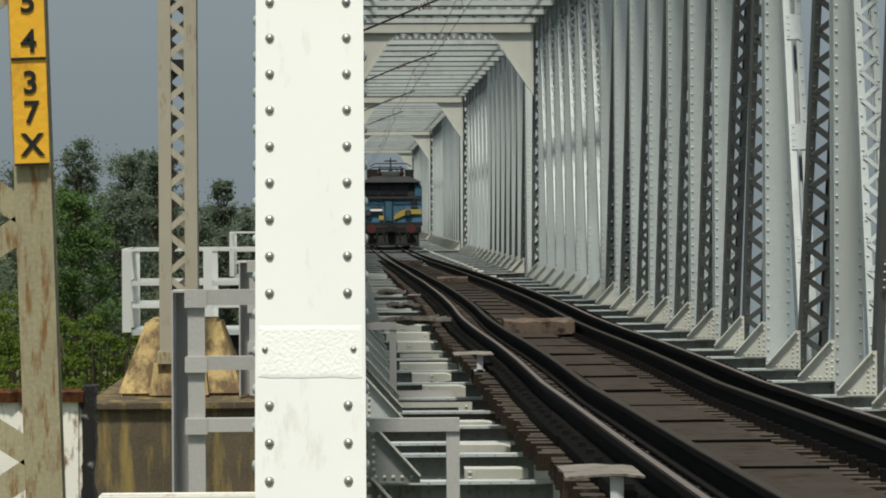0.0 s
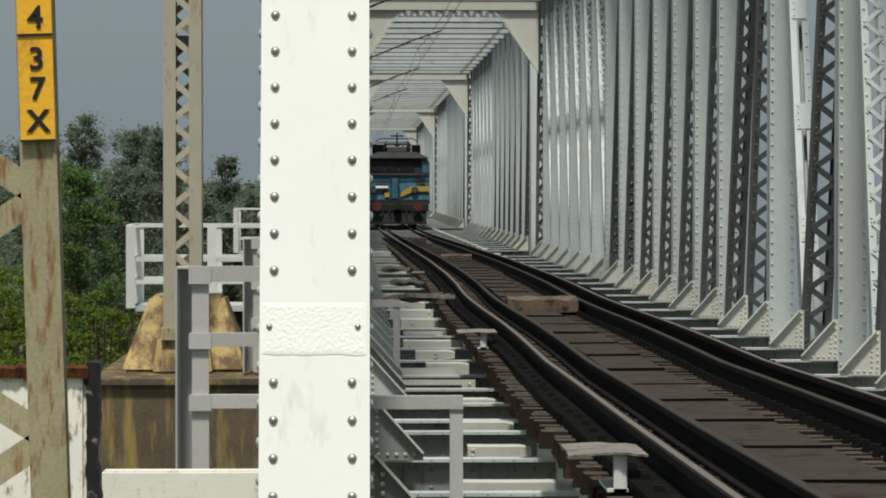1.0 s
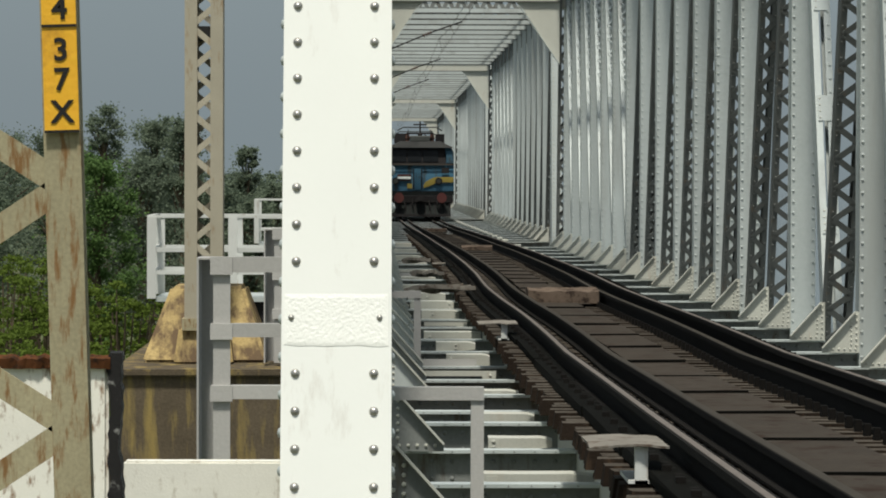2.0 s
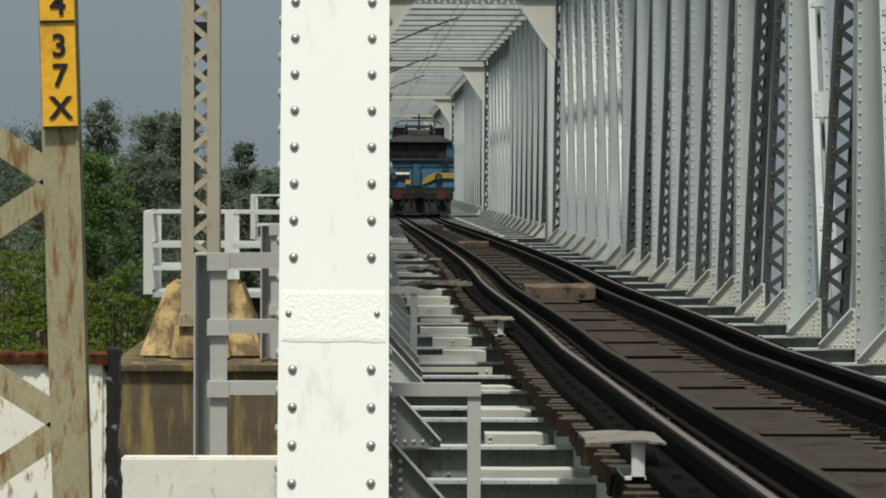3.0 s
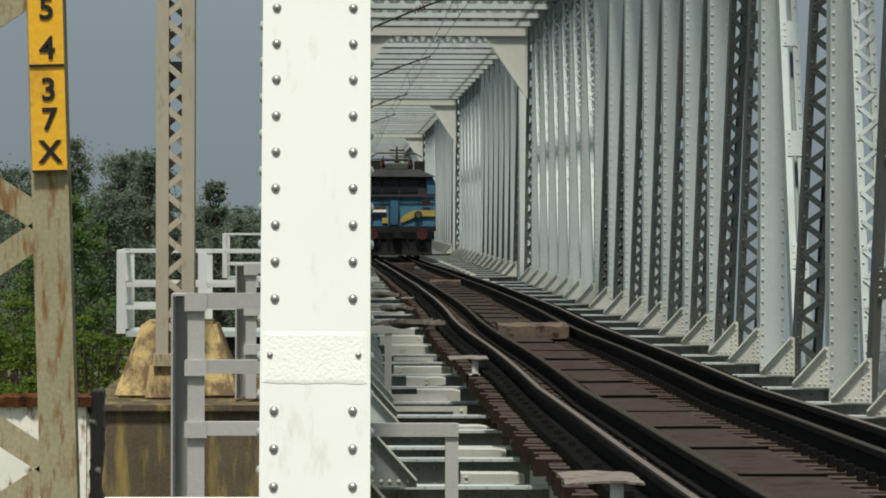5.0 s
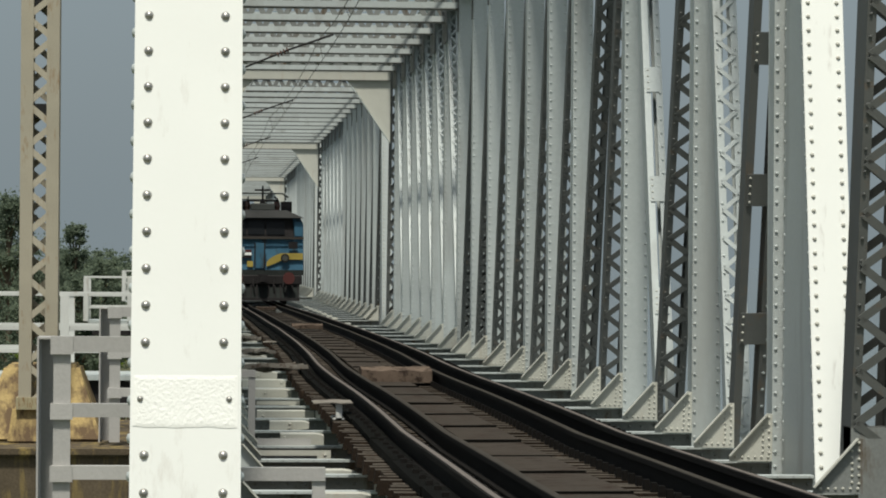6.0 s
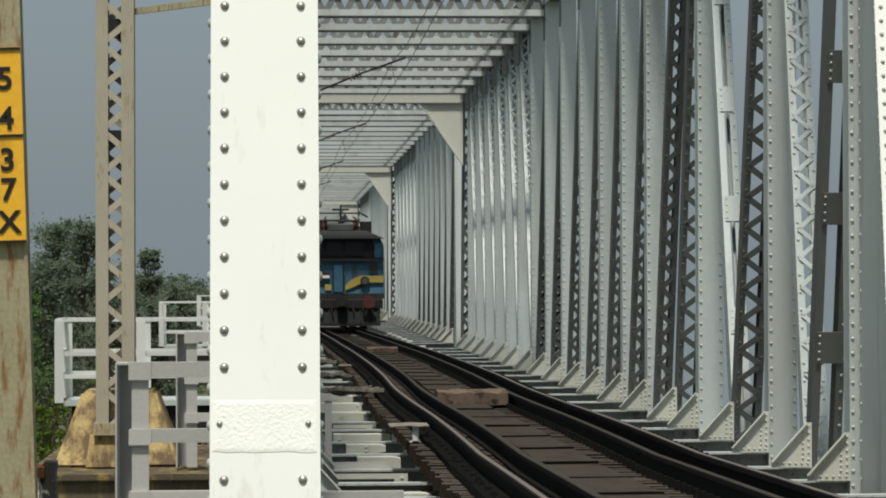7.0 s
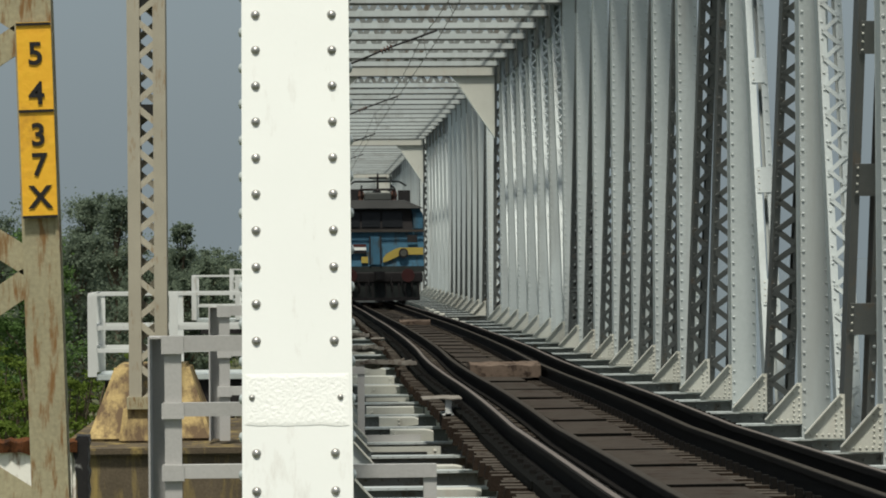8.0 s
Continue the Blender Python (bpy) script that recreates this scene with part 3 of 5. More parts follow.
def top_strut(y):
    s = thing("top_strut", "pale lattice strut between the top chords", "strut", "top struts")
    for z, h in ((TOP - 0.28, 0.13), (TOP + 0.08, 0.09)):
        bm = bmesh.new()
        box(bm, XL, XR, y - 0.09, y - 0.076, z, z + h)
        part("chord", bm, GREY, s)
    # Flange and lacing have their shade painted in with the darker greys.
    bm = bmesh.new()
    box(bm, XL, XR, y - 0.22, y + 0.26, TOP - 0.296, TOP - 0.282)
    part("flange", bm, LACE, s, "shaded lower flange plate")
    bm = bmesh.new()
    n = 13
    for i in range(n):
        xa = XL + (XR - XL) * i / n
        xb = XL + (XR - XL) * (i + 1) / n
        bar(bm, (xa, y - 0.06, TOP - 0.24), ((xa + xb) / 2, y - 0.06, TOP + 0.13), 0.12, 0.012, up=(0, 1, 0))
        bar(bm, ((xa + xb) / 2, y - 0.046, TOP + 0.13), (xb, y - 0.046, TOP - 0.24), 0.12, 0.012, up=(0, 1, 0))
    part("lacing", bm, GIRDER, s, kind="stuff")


def portal(y):
    """The frame over the track at a span's far end: a deep beam and two knee brackets."""
    p = thing("portal_frame", "pale plated portal beam with knee brackets", "portal frame", "portals")
    bm = bmesh.new()
    box(bm, XL, XR, y - 0.03, y + 0.03, TOP - 0.42, TOP + 0.05)
    part("beam", bm, PALE, p)
    # Flanges in the shade-darkened grey as well.
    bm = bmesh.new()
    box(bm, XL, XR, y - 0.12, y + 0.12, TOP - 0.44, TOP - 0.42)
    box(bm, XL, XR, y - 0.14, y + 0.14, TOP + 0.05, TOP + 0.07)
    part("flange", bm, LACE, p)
    for s in (1, -1):
        x = XR if s > 0 else XL
        bm = bmesh.new()
        pts = [(x, TOP - 0.44), (x - s * 1.25, TOP - 0.44), (x - s * 1.05, TOP - 0.62), (x, TOP - 2.2)]
        a = [bm.verts.new((px, y - 0.02, pz)) for px, pz in pts]
        b = [bm.verts.new((px, y + 0.02, pz)) for px, pz in pts]
        bm.faces.new(a)
        bm.faces.new(b[::-1])
        for i in range(4):
            j = (i + 1) % 4
            bm.faces.new((a[i], a[j], b[j], b[i]))
        k = part("knee_bracket", bm, PALE, p)
        bm = bmesh.new()
        bar(bm, (x - s * 1.15, y - 0.05, TOP - 0.55), (x, y - 0.05, TOP - 2.2), 0.16, 0.02, up=(-s, 0, 0.8))
        part("flange", bm, GREY, k)


for y0, y1, yv, posts in SPANS:
    for y in posts:
        if y > 60:
            top_strut(y)
    portal(y1 - 1.4)
    # wind bracing between the struts
    w = thing("wind_bracing", "flat diagonal wind bracing between the top struts", "bracing")
    bm = bmesh.new()
    for a, b in zip(posts, posts[1:]):
        if a > 57:
            bar(bm, (XL, a, TOP + 0.3), (XR, b, TOP + 0.3), 0.06, 0.012)
            bar(bm, (XR, a, TOP + 0.316), (XL, b, TOP + 0.316), 0.06, 0.012)
    part("bracing", bm, PALE, w, kind="stuff")


# ---- track ----
def ribbon(name, offset, z0, z1, w, material, parent, a=6.0, b=300.0, label=""):
    """A strip along the track at an offset from its middle."""
    ys = list(np.arange(a, 110, 1.0)) + list(np.arange(110, b + 1, 5.0))
    bm = bmesh.new()
    rings = []
    for y in ys:
        x, h = track(y) + offset, rise(y)
        rings.append([bm.verts.new(c) for c in ((x - w / 2, y, z0 + h), (x + w / 2, y, z0 + h), (x + w / 2, y, z1 + h), (x - w / 2, y, z1 + h))])
    for p, q in zip(rings, rings[1:]):
        for i in range(4):
            j = (i + 1) % 4
            bm.faces.new((p[i], p[j], q[j], q[i]))
    bm.faces.new(rings[0])
    bm.faces.new(rings[-1][::-1])
    return part(name, bm, material, parent, label)


def ribbon_piece(parent, ya, yb, offset, w, z0, z1):
    """One bolted length of timber along the track."""
    bm = bmesh.new()
    c = []
    for y in (ya, yb):
        for dx, z in ((-w / 2, z0), (w / 2, z0), (w / 2, z1), (-w / 2, z1)):
            c.append((track(y) + offset + dx + random.uniform(-0.006, 0.006), y, z + rise(y)))
    v = [bm.verts.new(p) for p in c]
    for i in range(4):
        j = (i + 1) % 4
        bm.faces.new((v[i], v[j], v[j + 4], v[i + 4]))
    bm.faces.new(v[3::-1])
    bm.faces.new(v[4:])
    ob = part("baulk", bm, TARRED, parent)
    if ya < 60:
        bm = bmesh.new()
        y = ya + 0.2
        while y < yb:
            x, z = track(y) + offset, rise(y) + z1
            box(bm, x - 0.022, x + 0.022, y - 0.025, y + 0.025, z - 0.01, z + 0.028)
            y += 0.68
        part("bolts", bm, RAIL_SIDE, ob, kind="stuff")
    return ob


for s in (-1, 1):
    r = thing("rail", "rusty running rail with a worn bright top", "rail", "running rails")
    ribbon("foot", s * 0.872, -0.165, -0.145, 0.135, RAIL_SIDE, r)
    ribbon("web", s * 0.872, -0.145, -0.04, 0.02, RAIL_SIDE, r)
    ribbon("head", s * 0.872, -0.04, -0.003, 0.07, RAIL_SIDE, r)
    ribbon("running_surface", s * 0.872, -0.003, 0.0, 0.036, RAIL_TOP, r, label="polished rail top")
    g = thing("guard_rail", "dark rusty guard rail beside the running rail", "rail", "guard rails")
    ribbon("foot", s * 0.525, -0.165, -0.15, 0.12, RAIL_SIDE, g)
    ribbon("web", s * 0.525, -0.15, -0.045, 0.02, RAIL_SIDE, g)
    ribbon("head", s * 0.525, -0.045, -0.012, 0.062, RAIL_SIDE, g)
    ribbon("worn_top", s * 0.525, -0.012, -0.008, 0.05, RAIL_BROWN, g, label="dull brown rail top")
    if s < 0:
        gt = thing("guard_timber", "black tarred timber along the outside of the rail", "timber")
        ya = 6.0
        while ya < 120:           # baulks laid end to end, bolted down
            shift = random.uniform(-0.02, 0.02)
            ribbon_piece(gt, ya + 0.03, ya + 3.3, -1.015 + shift * 0.5, 0.15, -0.172, -0.115 + random.uniform(-0.008, 0.008))
            ya += 3.36
    st = thing("stringer", "pale grey plate stringer under the sleepers", "girder", "stringers")
    ribbon("web", s * 1.0, -1.2, -0.325, 0.02, PALE, st)
    ribbon("flange", s * 1.0, -0.325, -0.301, 0.3, GREY, st)


def build_sleepers():
    """Timbers with weathered tops coloured lighter as sunlit, over dark creosoted sides, split ends, a few askew."""
    shapes = []
    for k in range(5):
        rnd = random.Random(k)
        bm = bmesh.new()
        a, b, w = -1.21 - rnd.uniform(0, 0.04), 1.29 + rnd.uniform(0, 0.05), 0.078 + rnd.uniform(-0.01, 0.01)
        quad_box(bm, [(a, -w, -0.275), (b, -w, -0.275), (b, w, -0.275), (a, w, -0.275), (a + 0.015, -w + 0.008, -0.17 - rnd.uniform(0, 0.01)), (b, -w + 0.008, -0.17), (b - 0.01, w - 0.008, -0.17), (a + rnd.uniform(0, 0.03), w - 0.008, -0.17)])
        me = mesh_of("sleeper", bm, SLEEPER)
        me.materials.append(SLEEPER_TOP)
        # Upward faces get the lighter timber, standing in for sunlight on the tops.
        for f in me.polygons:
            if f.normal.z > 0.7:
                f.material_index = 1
        shapes.append(me)
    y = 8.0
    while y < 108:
        ob = tagged(new("sleeper", random.choice(shapes)), "weathered dark timber bridge sleeper, its top coloured lighter as sunlit", "sleeper", "sleepers")
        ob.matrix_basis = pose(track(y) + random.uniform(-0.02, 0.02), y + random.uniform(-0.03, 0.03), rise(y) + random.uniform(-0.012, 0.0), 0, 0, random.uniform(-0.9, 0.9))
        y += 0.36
    bm = bmesh.new()
    while y < 300:
        box(bm, track(y) - 1.3, track(y) + 1.3, y - 0.08, y + 0.08, rise(y) - 0.29, rise(y) - 0.17)
        y += 0.36
    tagged(part("far_sleepers", bm, SLEEPER), "distant dark timber sleepers", "sleepers", kind="stuff")


build_sleepers()


def build_walkway():
    """Rusty plates laid end to end between the guard rails, each with a dark folded edge."""
    first = thing("walkway_plate", "brown rusty steel walkway plate between the rails", "plate", "walkway plates")
    bm = bmesh.new()
    box(bm, -0.24, 0.24, -1.13, 1.145, 0.0, 0.012)
    part("sheet", bm, PLATE, first)
    bm = bmesh.new()
    box(bm, -0.24, 0.24, -1.16, -1.131, -0.03, 0.02)
    part("folded_edge", bm, TARRED, first, "black folded plate edge")

    def lay(y):
        slope = math.degrees(math.atan((rise(y + 1) - rise(y - 1)) / 2))
        return pose(track(y) - 0.08 + random.uniform(-0.012, 0.012), y, rise(y) - 0.14 + random.uniform(0, 0.006), slope - random.uniform(0.08, 0.26), random.uniform(-0.6, 0.6), random.uniform(-0.4, 0.4))
    first.matrix_basis = lay(8.45)
    for i in range(1, 54):
        copy_thing(first, lay(8.45 + 2.33 * i))
    # upstanding timbers across the track
    for y, w, h in ((39.6, 0.88, 0.18), (74.0, 0.72, 0.12), (112.0, 0.72, 0.12)):
        bm = bmesh.new()
        bmesh.ops.create_grid(bm, x_segments=14, y_segments=6, size=0.5)
        for v in bm.verts:
            u = v.co.copy()
            v.co = (u.x * w, u.y * 0.8 + 0.02 * noise.noise((u.x * 6, y, 1)), h - 0.03 * (2 * abs(u.y)) ** 4 + 0.022 * noise.noise((u.x * 7, u.y * 5, y)))
        rim = bmesh.ops.extrude_edge_only(bm, edges=[e for e in bm.edges if e.is_boundary])
        for v in rim["geom"]:
            if isinstance(v, bmesh.types.BMVert):
                v.co.z = 0
        ob = tagged(part("timber_block", bm, PLANK), "worn reddish brown timber block across the walkway", "timber", "timber blocks")
        ob.matrix_basis = pose(track(y), y, rise(y) - 0.135)


build_walkway()


def build_fastenings():
    """Spikes and hook bolts on the sleepers beside the rails."""
    bm = bmesh.new()
    y = 8.0
    while y < 60:
        for o in (-0.98, -0.76, 0.76, 0.98, -0.42, 0.42, 1.2):
            x = track(y) + o
            box(bm, x - 0.02, x + 0.02, y - 0.03, y + 0.03, rise(y) - 0.18, rise(y) - 0.11)
        y += 0.36
    tagged(part("rail_spikes", bm, RAIL_SIDE), "rusty rail spikes and bolts", "spikes", kind="stuff")


build_fastenings()


def trackside_table(y, x, z, half=0.19, deep=0.3):
    """A dented sheet on a short white leg beside the track."""
    t = thing("cable_stand", "weathered sheet on a short white leg beside the rail", "stand", "cable stands", at=(x, y, z))
    bm = bmesh.new()
    n = 8
    rows = []
    for j in range(4):
        row = []
        for i in range(n + 1):
            u, v = 2 * i / n - 1, 2 * j / 3 - 1
            dent = 0.008 * noise.noise((u * 2.5, v * 2, y)) - 0.006 * u * u
            row.append(bm.verts.new((u * half + 0.012 * noise.noise((v * 4, u, y)), v * deep + 0.03 * noise.noise((u * 3, 7, y)), dent)))
        rows.append(row)
    for a, b in zip(rows, rows[1:]):
        for i in range(n):
            bm.faces.new((a[i], a[i + 1], b[i + 1], b[i]))
    bm.normal_update()
    bmesh.ops.solidify(bm, geom=list(bm.faces), thickness=0.01)
    part("top_sheet", bm, BARE, t)
    bm = bmesh.new()
    low = rise(y) - 0.17 - z          # stands on the sleeper ends
    box(bm, 0.03, 0.09, -0.25, -0.22, low, -0.012)
    box(bm, 0.0, 0.11, -0.25, 0.25, low, low + 0.015)
    part("leg", bm, RAILING, t, "white-painted leg")


trackside_table(14.6, 1.145, 0.255, 0.18)
trackside_table(30.7, 1.17, 0.084)
trackside_table(60.0, 1.24, -0.11)


def loose_board(y, x, z, w, turn, seed):
    """Splintered lengths of board lying on one another, broken at the ends."""
    rnd = random.Random(seed)
    t = thing("loose_board", "splintered grey boards lying across the girders", "board", "loose boards")
    t.matrix_basis = pose(x, y, z, 0, -3, turn)
    for k in range(4):
        bm = bmesh.new()
        n = 12
        a, b = -0.5 * w + rnd.uniform(0, 0.3) * w, 0.5 * w - rnd.uniform(0, 0.25) * w
        y0, h = -0.22 + 0.13 * k, 0.04 + 0.012 * k
        prev = None
        for i in range(n + 1):
            u = i / n
            frayed = 0.35 + 0.65 * min(1, 6 * min(u, 1 - u)) + 0.3 * noise.noise((u * 9, seed, k))
            zz = 0.025 * math.sin(u * 4 + k) - 0.012 * k + 0.02 * noise.noise((u * 4, y, k))
            e = 0.075 * max(0.15, frayed)
            ring = [bm.verts.new(c) for c in ((a + (b - a) * u, y0 - e, zz), (a + (b - a) * u, y0 + e, zz + 0.01), (a + (b - a) * u, y0 + e, zz + h), (a + (b - a) * u, y0 - e, zz + h * (0.7 + 0.5 * frayed)))]
            if prev:
                for q in range(4):
                    j = (q + 1) % 4
                    bm.faces.new((prev[q], prev[j], ring[j], ring[q]))
            else:
                bm.faces.new(ring[::-1])
            prev = ring
        bm.faces.new(prev)
        part("board", bm, BARE, t)


loose_board(43.0, 0.86, -0.02, 1.1, 3, 1)
loose_board(52.0, 0.80, -0.08, 0.6, 20, 2)
loose_board(63.0, 0.78, -0.14, 0.6, -8, 3)


# ---- bays between the left truss and the stringer ----
def deck_bracket(y, x0, x1, z1, h, cleats=(), frame=False):
    """A pale plate with a rolled top edge, fixed to the stringer; cleats at parts of its width; frame: a rim round an open slot."""
    b = thing("deck_bracket", "sunlit pale painted steel bracket beside the stringer", "bracket", "deck brackets")
    bm = bmesh.new()
    if frame:
        box(bm, x0, x1, y, y + 0.014, z1 - 0.05, z1)
        box(bm, x0, x1, y, y + 0.014, z1 - h, z1 - h + 0.035)
        box(bm, x1 - 0.13, x1, y, y + 0.014, z1 - h + 0.035, z1 - 0.05)
    else:
        n = 10
        lo, hi = [], []
        for i in range(n + 1):              # dented, slightly bowed sheet
            u = i / n
            d = 0.012 * noise.noise((u * 3, y, 0.4)) - 0.03 * math.sin(3.14 * u)
            lo.append(bm.verts.new((x0 + (x1 - x0) * u, y + d, z1 - h + 0.02 * u ** 3)))
            hi.append(bm.verts.new((x0 + (x1 - x0) * u, y + d, z1 - 0.02 * max(0, u - 0.85) / 0.15)))
        top = [bm.verts.new((v.co.x, v.co.y + 0.09, v.co.z + 0.012)) for v in hi]
        for i in range(n):
            bm.faces.new((lo[i], lo[i + 1], hi[i + 1], hi[i]))
            bm.faces.new((hi[i], hi[i + 1], top[i + 1], top[i]))
        bm.normal_update()
        bmesh.ops.solidify(bm, geom=list(bm.faces), thickness=0.008)
    part("plate", bm, PALE, b)
    bm = bmesh.new()
    box(bm, x0 - 0.01, x1 + 0.02, y - 0.05, y + 0.06, z1 - h - 0.016, z1 - h - 0.002)
    part("ledge", bm, PALE, b)
    for c in cleats:
        xc = x0 + (x1 - x0) * c
        bm = bmesh.new()
        box(bm, xc - 0.035, xc + 0.035, y - 0.06, y - 0.046, z1 - h, z1 - 0.01)
        for q in (0.25, 0.7):
            dome(bm, (xc, y - 0.06, z1 - h * q), (0, -1, 0), 0.016, 6)
        part("cleat", bm, PALE, b, "bolted cleat")


for y, x0, x1, h, cleats, rim in ((15.0, 0.75, 1.3, 0.2, (0.3,), False), (17.2, 0.7, 1.28, 0.2, (0.2,), False), (19.4, 0.62, 1.34, 0.3, (0.12,), False), (22.1, 0.78, 1.23, 0.085, (0.08,), False),
                                  (24.4, 0.78, 1.22, 0.18, (), False), (27.1, 0.70, 1.22, 0.19, (0.62,), False), (29.9, 0.42, 1.13, 0.16, (0.92,), True), (32.7, 0.72, 1.17, 0.15, (0.1,), False),
                                  (35.2, 0.66, 1.1, 0.1, (0.5,), False), (37.6, 0.56, 1.24, 0.22, (0.1,), False), (40.2, 0.6, 1.15, 0.12, (), True), (43.8, 0.62, 1.13, 0.2, (0.95, 0.3), False),
                                  (47.2, 0.5, 1.15, 0.15, (0.9,), False), (50.5, 0.5, 1.1, 0.24, (0.5,), False), (54.5, 0.45, 1.1, 0.22, (), False), (59.0, 0.4, 1.1, 0.26, (0.6,), False), (64.0, 0.4, 1.1, 0.22, (), True),
                                  (69.5, 0.4, 1.1, 0.3, (0.5,), False), (76.0, 0.3, 1.05, 0.26, (), False), (83.0, 0.3, 1.05, 0.3, (0.6,), False), (91.0, 0.3, 1.0, 0.3, (), False)):
    deck_bracket(y, x0, x1, FLOOR + 0.02, h, cleats, rim)


def handrail(y, x0, x1, z1, z0):
    h = thing("handrail", "grey angle-iron handrail frame on the bridge", "handrail", "handrails")
    w = 0.068
    bm = bmesh.new()
    box(bm, x0, x1, y - 0.006, y + 0.006, z1 - w, z1)
    box(bm, x0, x1, y, y + w, z1 - 0.006, z1)
    part("top_rail", bm, FRAME, h)
    bm = bmesh.new()
    box(bm, x1 - w, x1, y + 0.006, y + 0.018, z0, z1 - 0.008)
    box(bm, x1 - w, x1 - w + 0.012, y + 0.018, y + w, z0, z1 - 0.008)
    part("post", bm, FRAME, h)
    bm = bmesh.new()
    box(bm, x0, x1 + 0.55, y, y + 0.012, z0 + 0.0, z0 + 0.07)
    box(bm, x0, x1 + 0.55, y, y + 0.09, z0 - 0.012, z0)
    part("bottom_rail", bm, FRAME, h)
    return h


handrail(16.4, 0.05, 0.555, 0.38, -0.4)
handrail(31.0, 0.05, 0.43, 0.37, -0.37)
handrail(60.0, 0.05, 0.30, 0.32, -0.37)


def ladder_frame(y, label):
    f = thing("trackside_fence", label, "fence", "trackside fences", at=(0, y, 0))
    bm = bmesh.new()
    box(bm, -0.935, -0.925, -0.002, 0.3, -0.05, 1.055)
    box(bm, -0.925, -0.855, 0.29, 0.3, -0.05, 1.055)
    box(bm, -0.925, -0.855, -0.002, 0.3, 1.045, 1.055)
    part("channel", bm, FRAME, f, "grey channel post")
    bm = bmesh.new()
    box(bm, -0.85, -0.762, 0, 0.012, -0.05, 0.98)
    box(bm, -0.85, -0.838, 0.012, 0.08, -0.05, 0.98)
    part("post", bm, FRAME, f)
    for z0, z1 in ((0.98, 1.06), (0.645, 0.715), (0.325, 0.395)):
        bm = bmesh.new()
        box(bm, -0.86, -0.30, -0.013, -0.001, z0, z1)
        box(bm, -0.86, -0.30, -0.001, 0.06, z1 - 0.01, z1)
        part("rail", bm, FRAME, f)
        bm = bmesh.new()
        box(bm, -0.865, -0.75, -0.022, -0.013, z0 - 0.012, z1 + 0.0)
        part("strap", bm, FRAME, f)
    return f


ladder_frame(16.3, "grey angle-iron guard fence beside the white post")
ladder_frame(26.0, "grey angle-iron guard fence behind the pier")


def refuge(y, depth):
    r = thing("refuge_platform", "white-painted railing round a trackside refuge platform", "railing", "refuges")
    x0, x1 = -2.86, XL - 0.32
    for name, z, h in (("top_rail", 0.985, 0.035), ("mid_rail", 0.56, 0.055), ("low_rail", 0.28, 0.05)):
        for yy in (y, y + depth):
            bm = bmesh.new()
            box(bm, x0, x1, yy, yy + 0.05, z, z + h)
            part(name, bm, RAILING, r)
        bm = bmesh.new()
        box(bm, x0, x0 + 0.05, y + 0.05, y + depth, z, z + h)
        part(name, bm, RAILING, r)
    for x in (x0, -1.85, x1 - 0.15):
        for yy in (y - 0.02, y + depth + 0.02):
            bm = bmesh.new()
            box(bm, x - 0.003, x + 0.11, yy, yy + 0.012, -0.02, 0.99)
            box(bm, x - 0.003, x + 0.012, yy + 0.012, yy + 0.1, -0.02, 0.99)
            part("post", bm, RAILING, r)
    bm = bmesh.new()
    box(bm, x0 + 0.1, x1, y + 0.02, y + depth, -0.06, 0.0)
    part("floor_plate", bm, GREY, r)
    for yy in (y + 0.1, y + depth - 0.2):
        bm = bmesh.new()
        box(bm, x0 + 0.2, x1, yy, yy + 0.1, -0.35, -0.06)
        part("bearer", bm, L_DARK, r)


refuge(39.3, 1.6)
refuge(73.6, 1.6)
refuge(108.0, 1.6)


# ---- pier, plinth, masts, walls at the near left ----
def build_pier():
    p = thing("pier", "stained mossy concrete bridge pier", "pier")
    bm = bmesh.new()
    box(bm, -2.15, -0.36, 25.6, 30.2, -7.5, -0.14)
    part("shaft", bm, CONCRETE, p)
    bm = bmesh.new()
    box(bm, -2.17, -0.36, 25.55, 30.2, -0.14, -0.08)
    bmesh.ops.bevel(bm, geom=list(bm.edges), offset=0.015, segments=2, affect="EDGES")
    part("cap", bm, CONCRETE, p)
    bm = bmesh.new()
    box(bm, -0.36, 7.4, 24.6, 30.2, -7.5, -1.7)
    part("bearing_shelf", bm, CONCRETE, p)
    for i, (y0, y1) in enumerate(((90.0, 94.0), (146.0, 150.5), (207, 211))):
        q = thing("pier", "distant concrete bridge pier", "pier", "piers")
        bm = bmesh.new()
        box(bm, -1.6, 7.0, y0, y1, -7.5, -1.7)
        part("shaft", bm, CONCRETE, q)
    t = thing("plinth", "yellow-washed concrete plinth with stained sloping sides", "plinth")
    bm = bmesh.new()
    quad_box(bm, [(-1.98, 26.5, -0.08), (-0.92, 26.5, -0.08), (-0.92, 28.0, -0.08), (-1.98, 28.0, -0.08), (-1.76, 26.95, 0.55), (-1.14, 26.95, 0.55), (-1.14, 27.7, 0.55), (-1.76, 27.7, 0.55)])
    bmesh.ops.bevel(bm, geom=list(bm.edges), offset=0.03, segments=2, affect="EDGES")
    part("body", bm, PLINTH, t)
    bm = bmesh.new()
    quad_box(bm, [(-1.7, 26.3, -0.08), (-1.2, 26.3, -0.08), (-1.2, 26.7, -0.08), (-1.7, 26.7, -0.08), (-1.66, 26.4, 0.22), (-1.24, 26.4, 0.22), (-1.24, 26.8, 0.22), (-1.66, 26.8, 0.22)])
    bmesh.ops.bevel(bm, geom=list(bm.edges), offset=0.02, segments=2, affect="EDGES")
    part("step", bm, PLINTH, t)


build_pier()


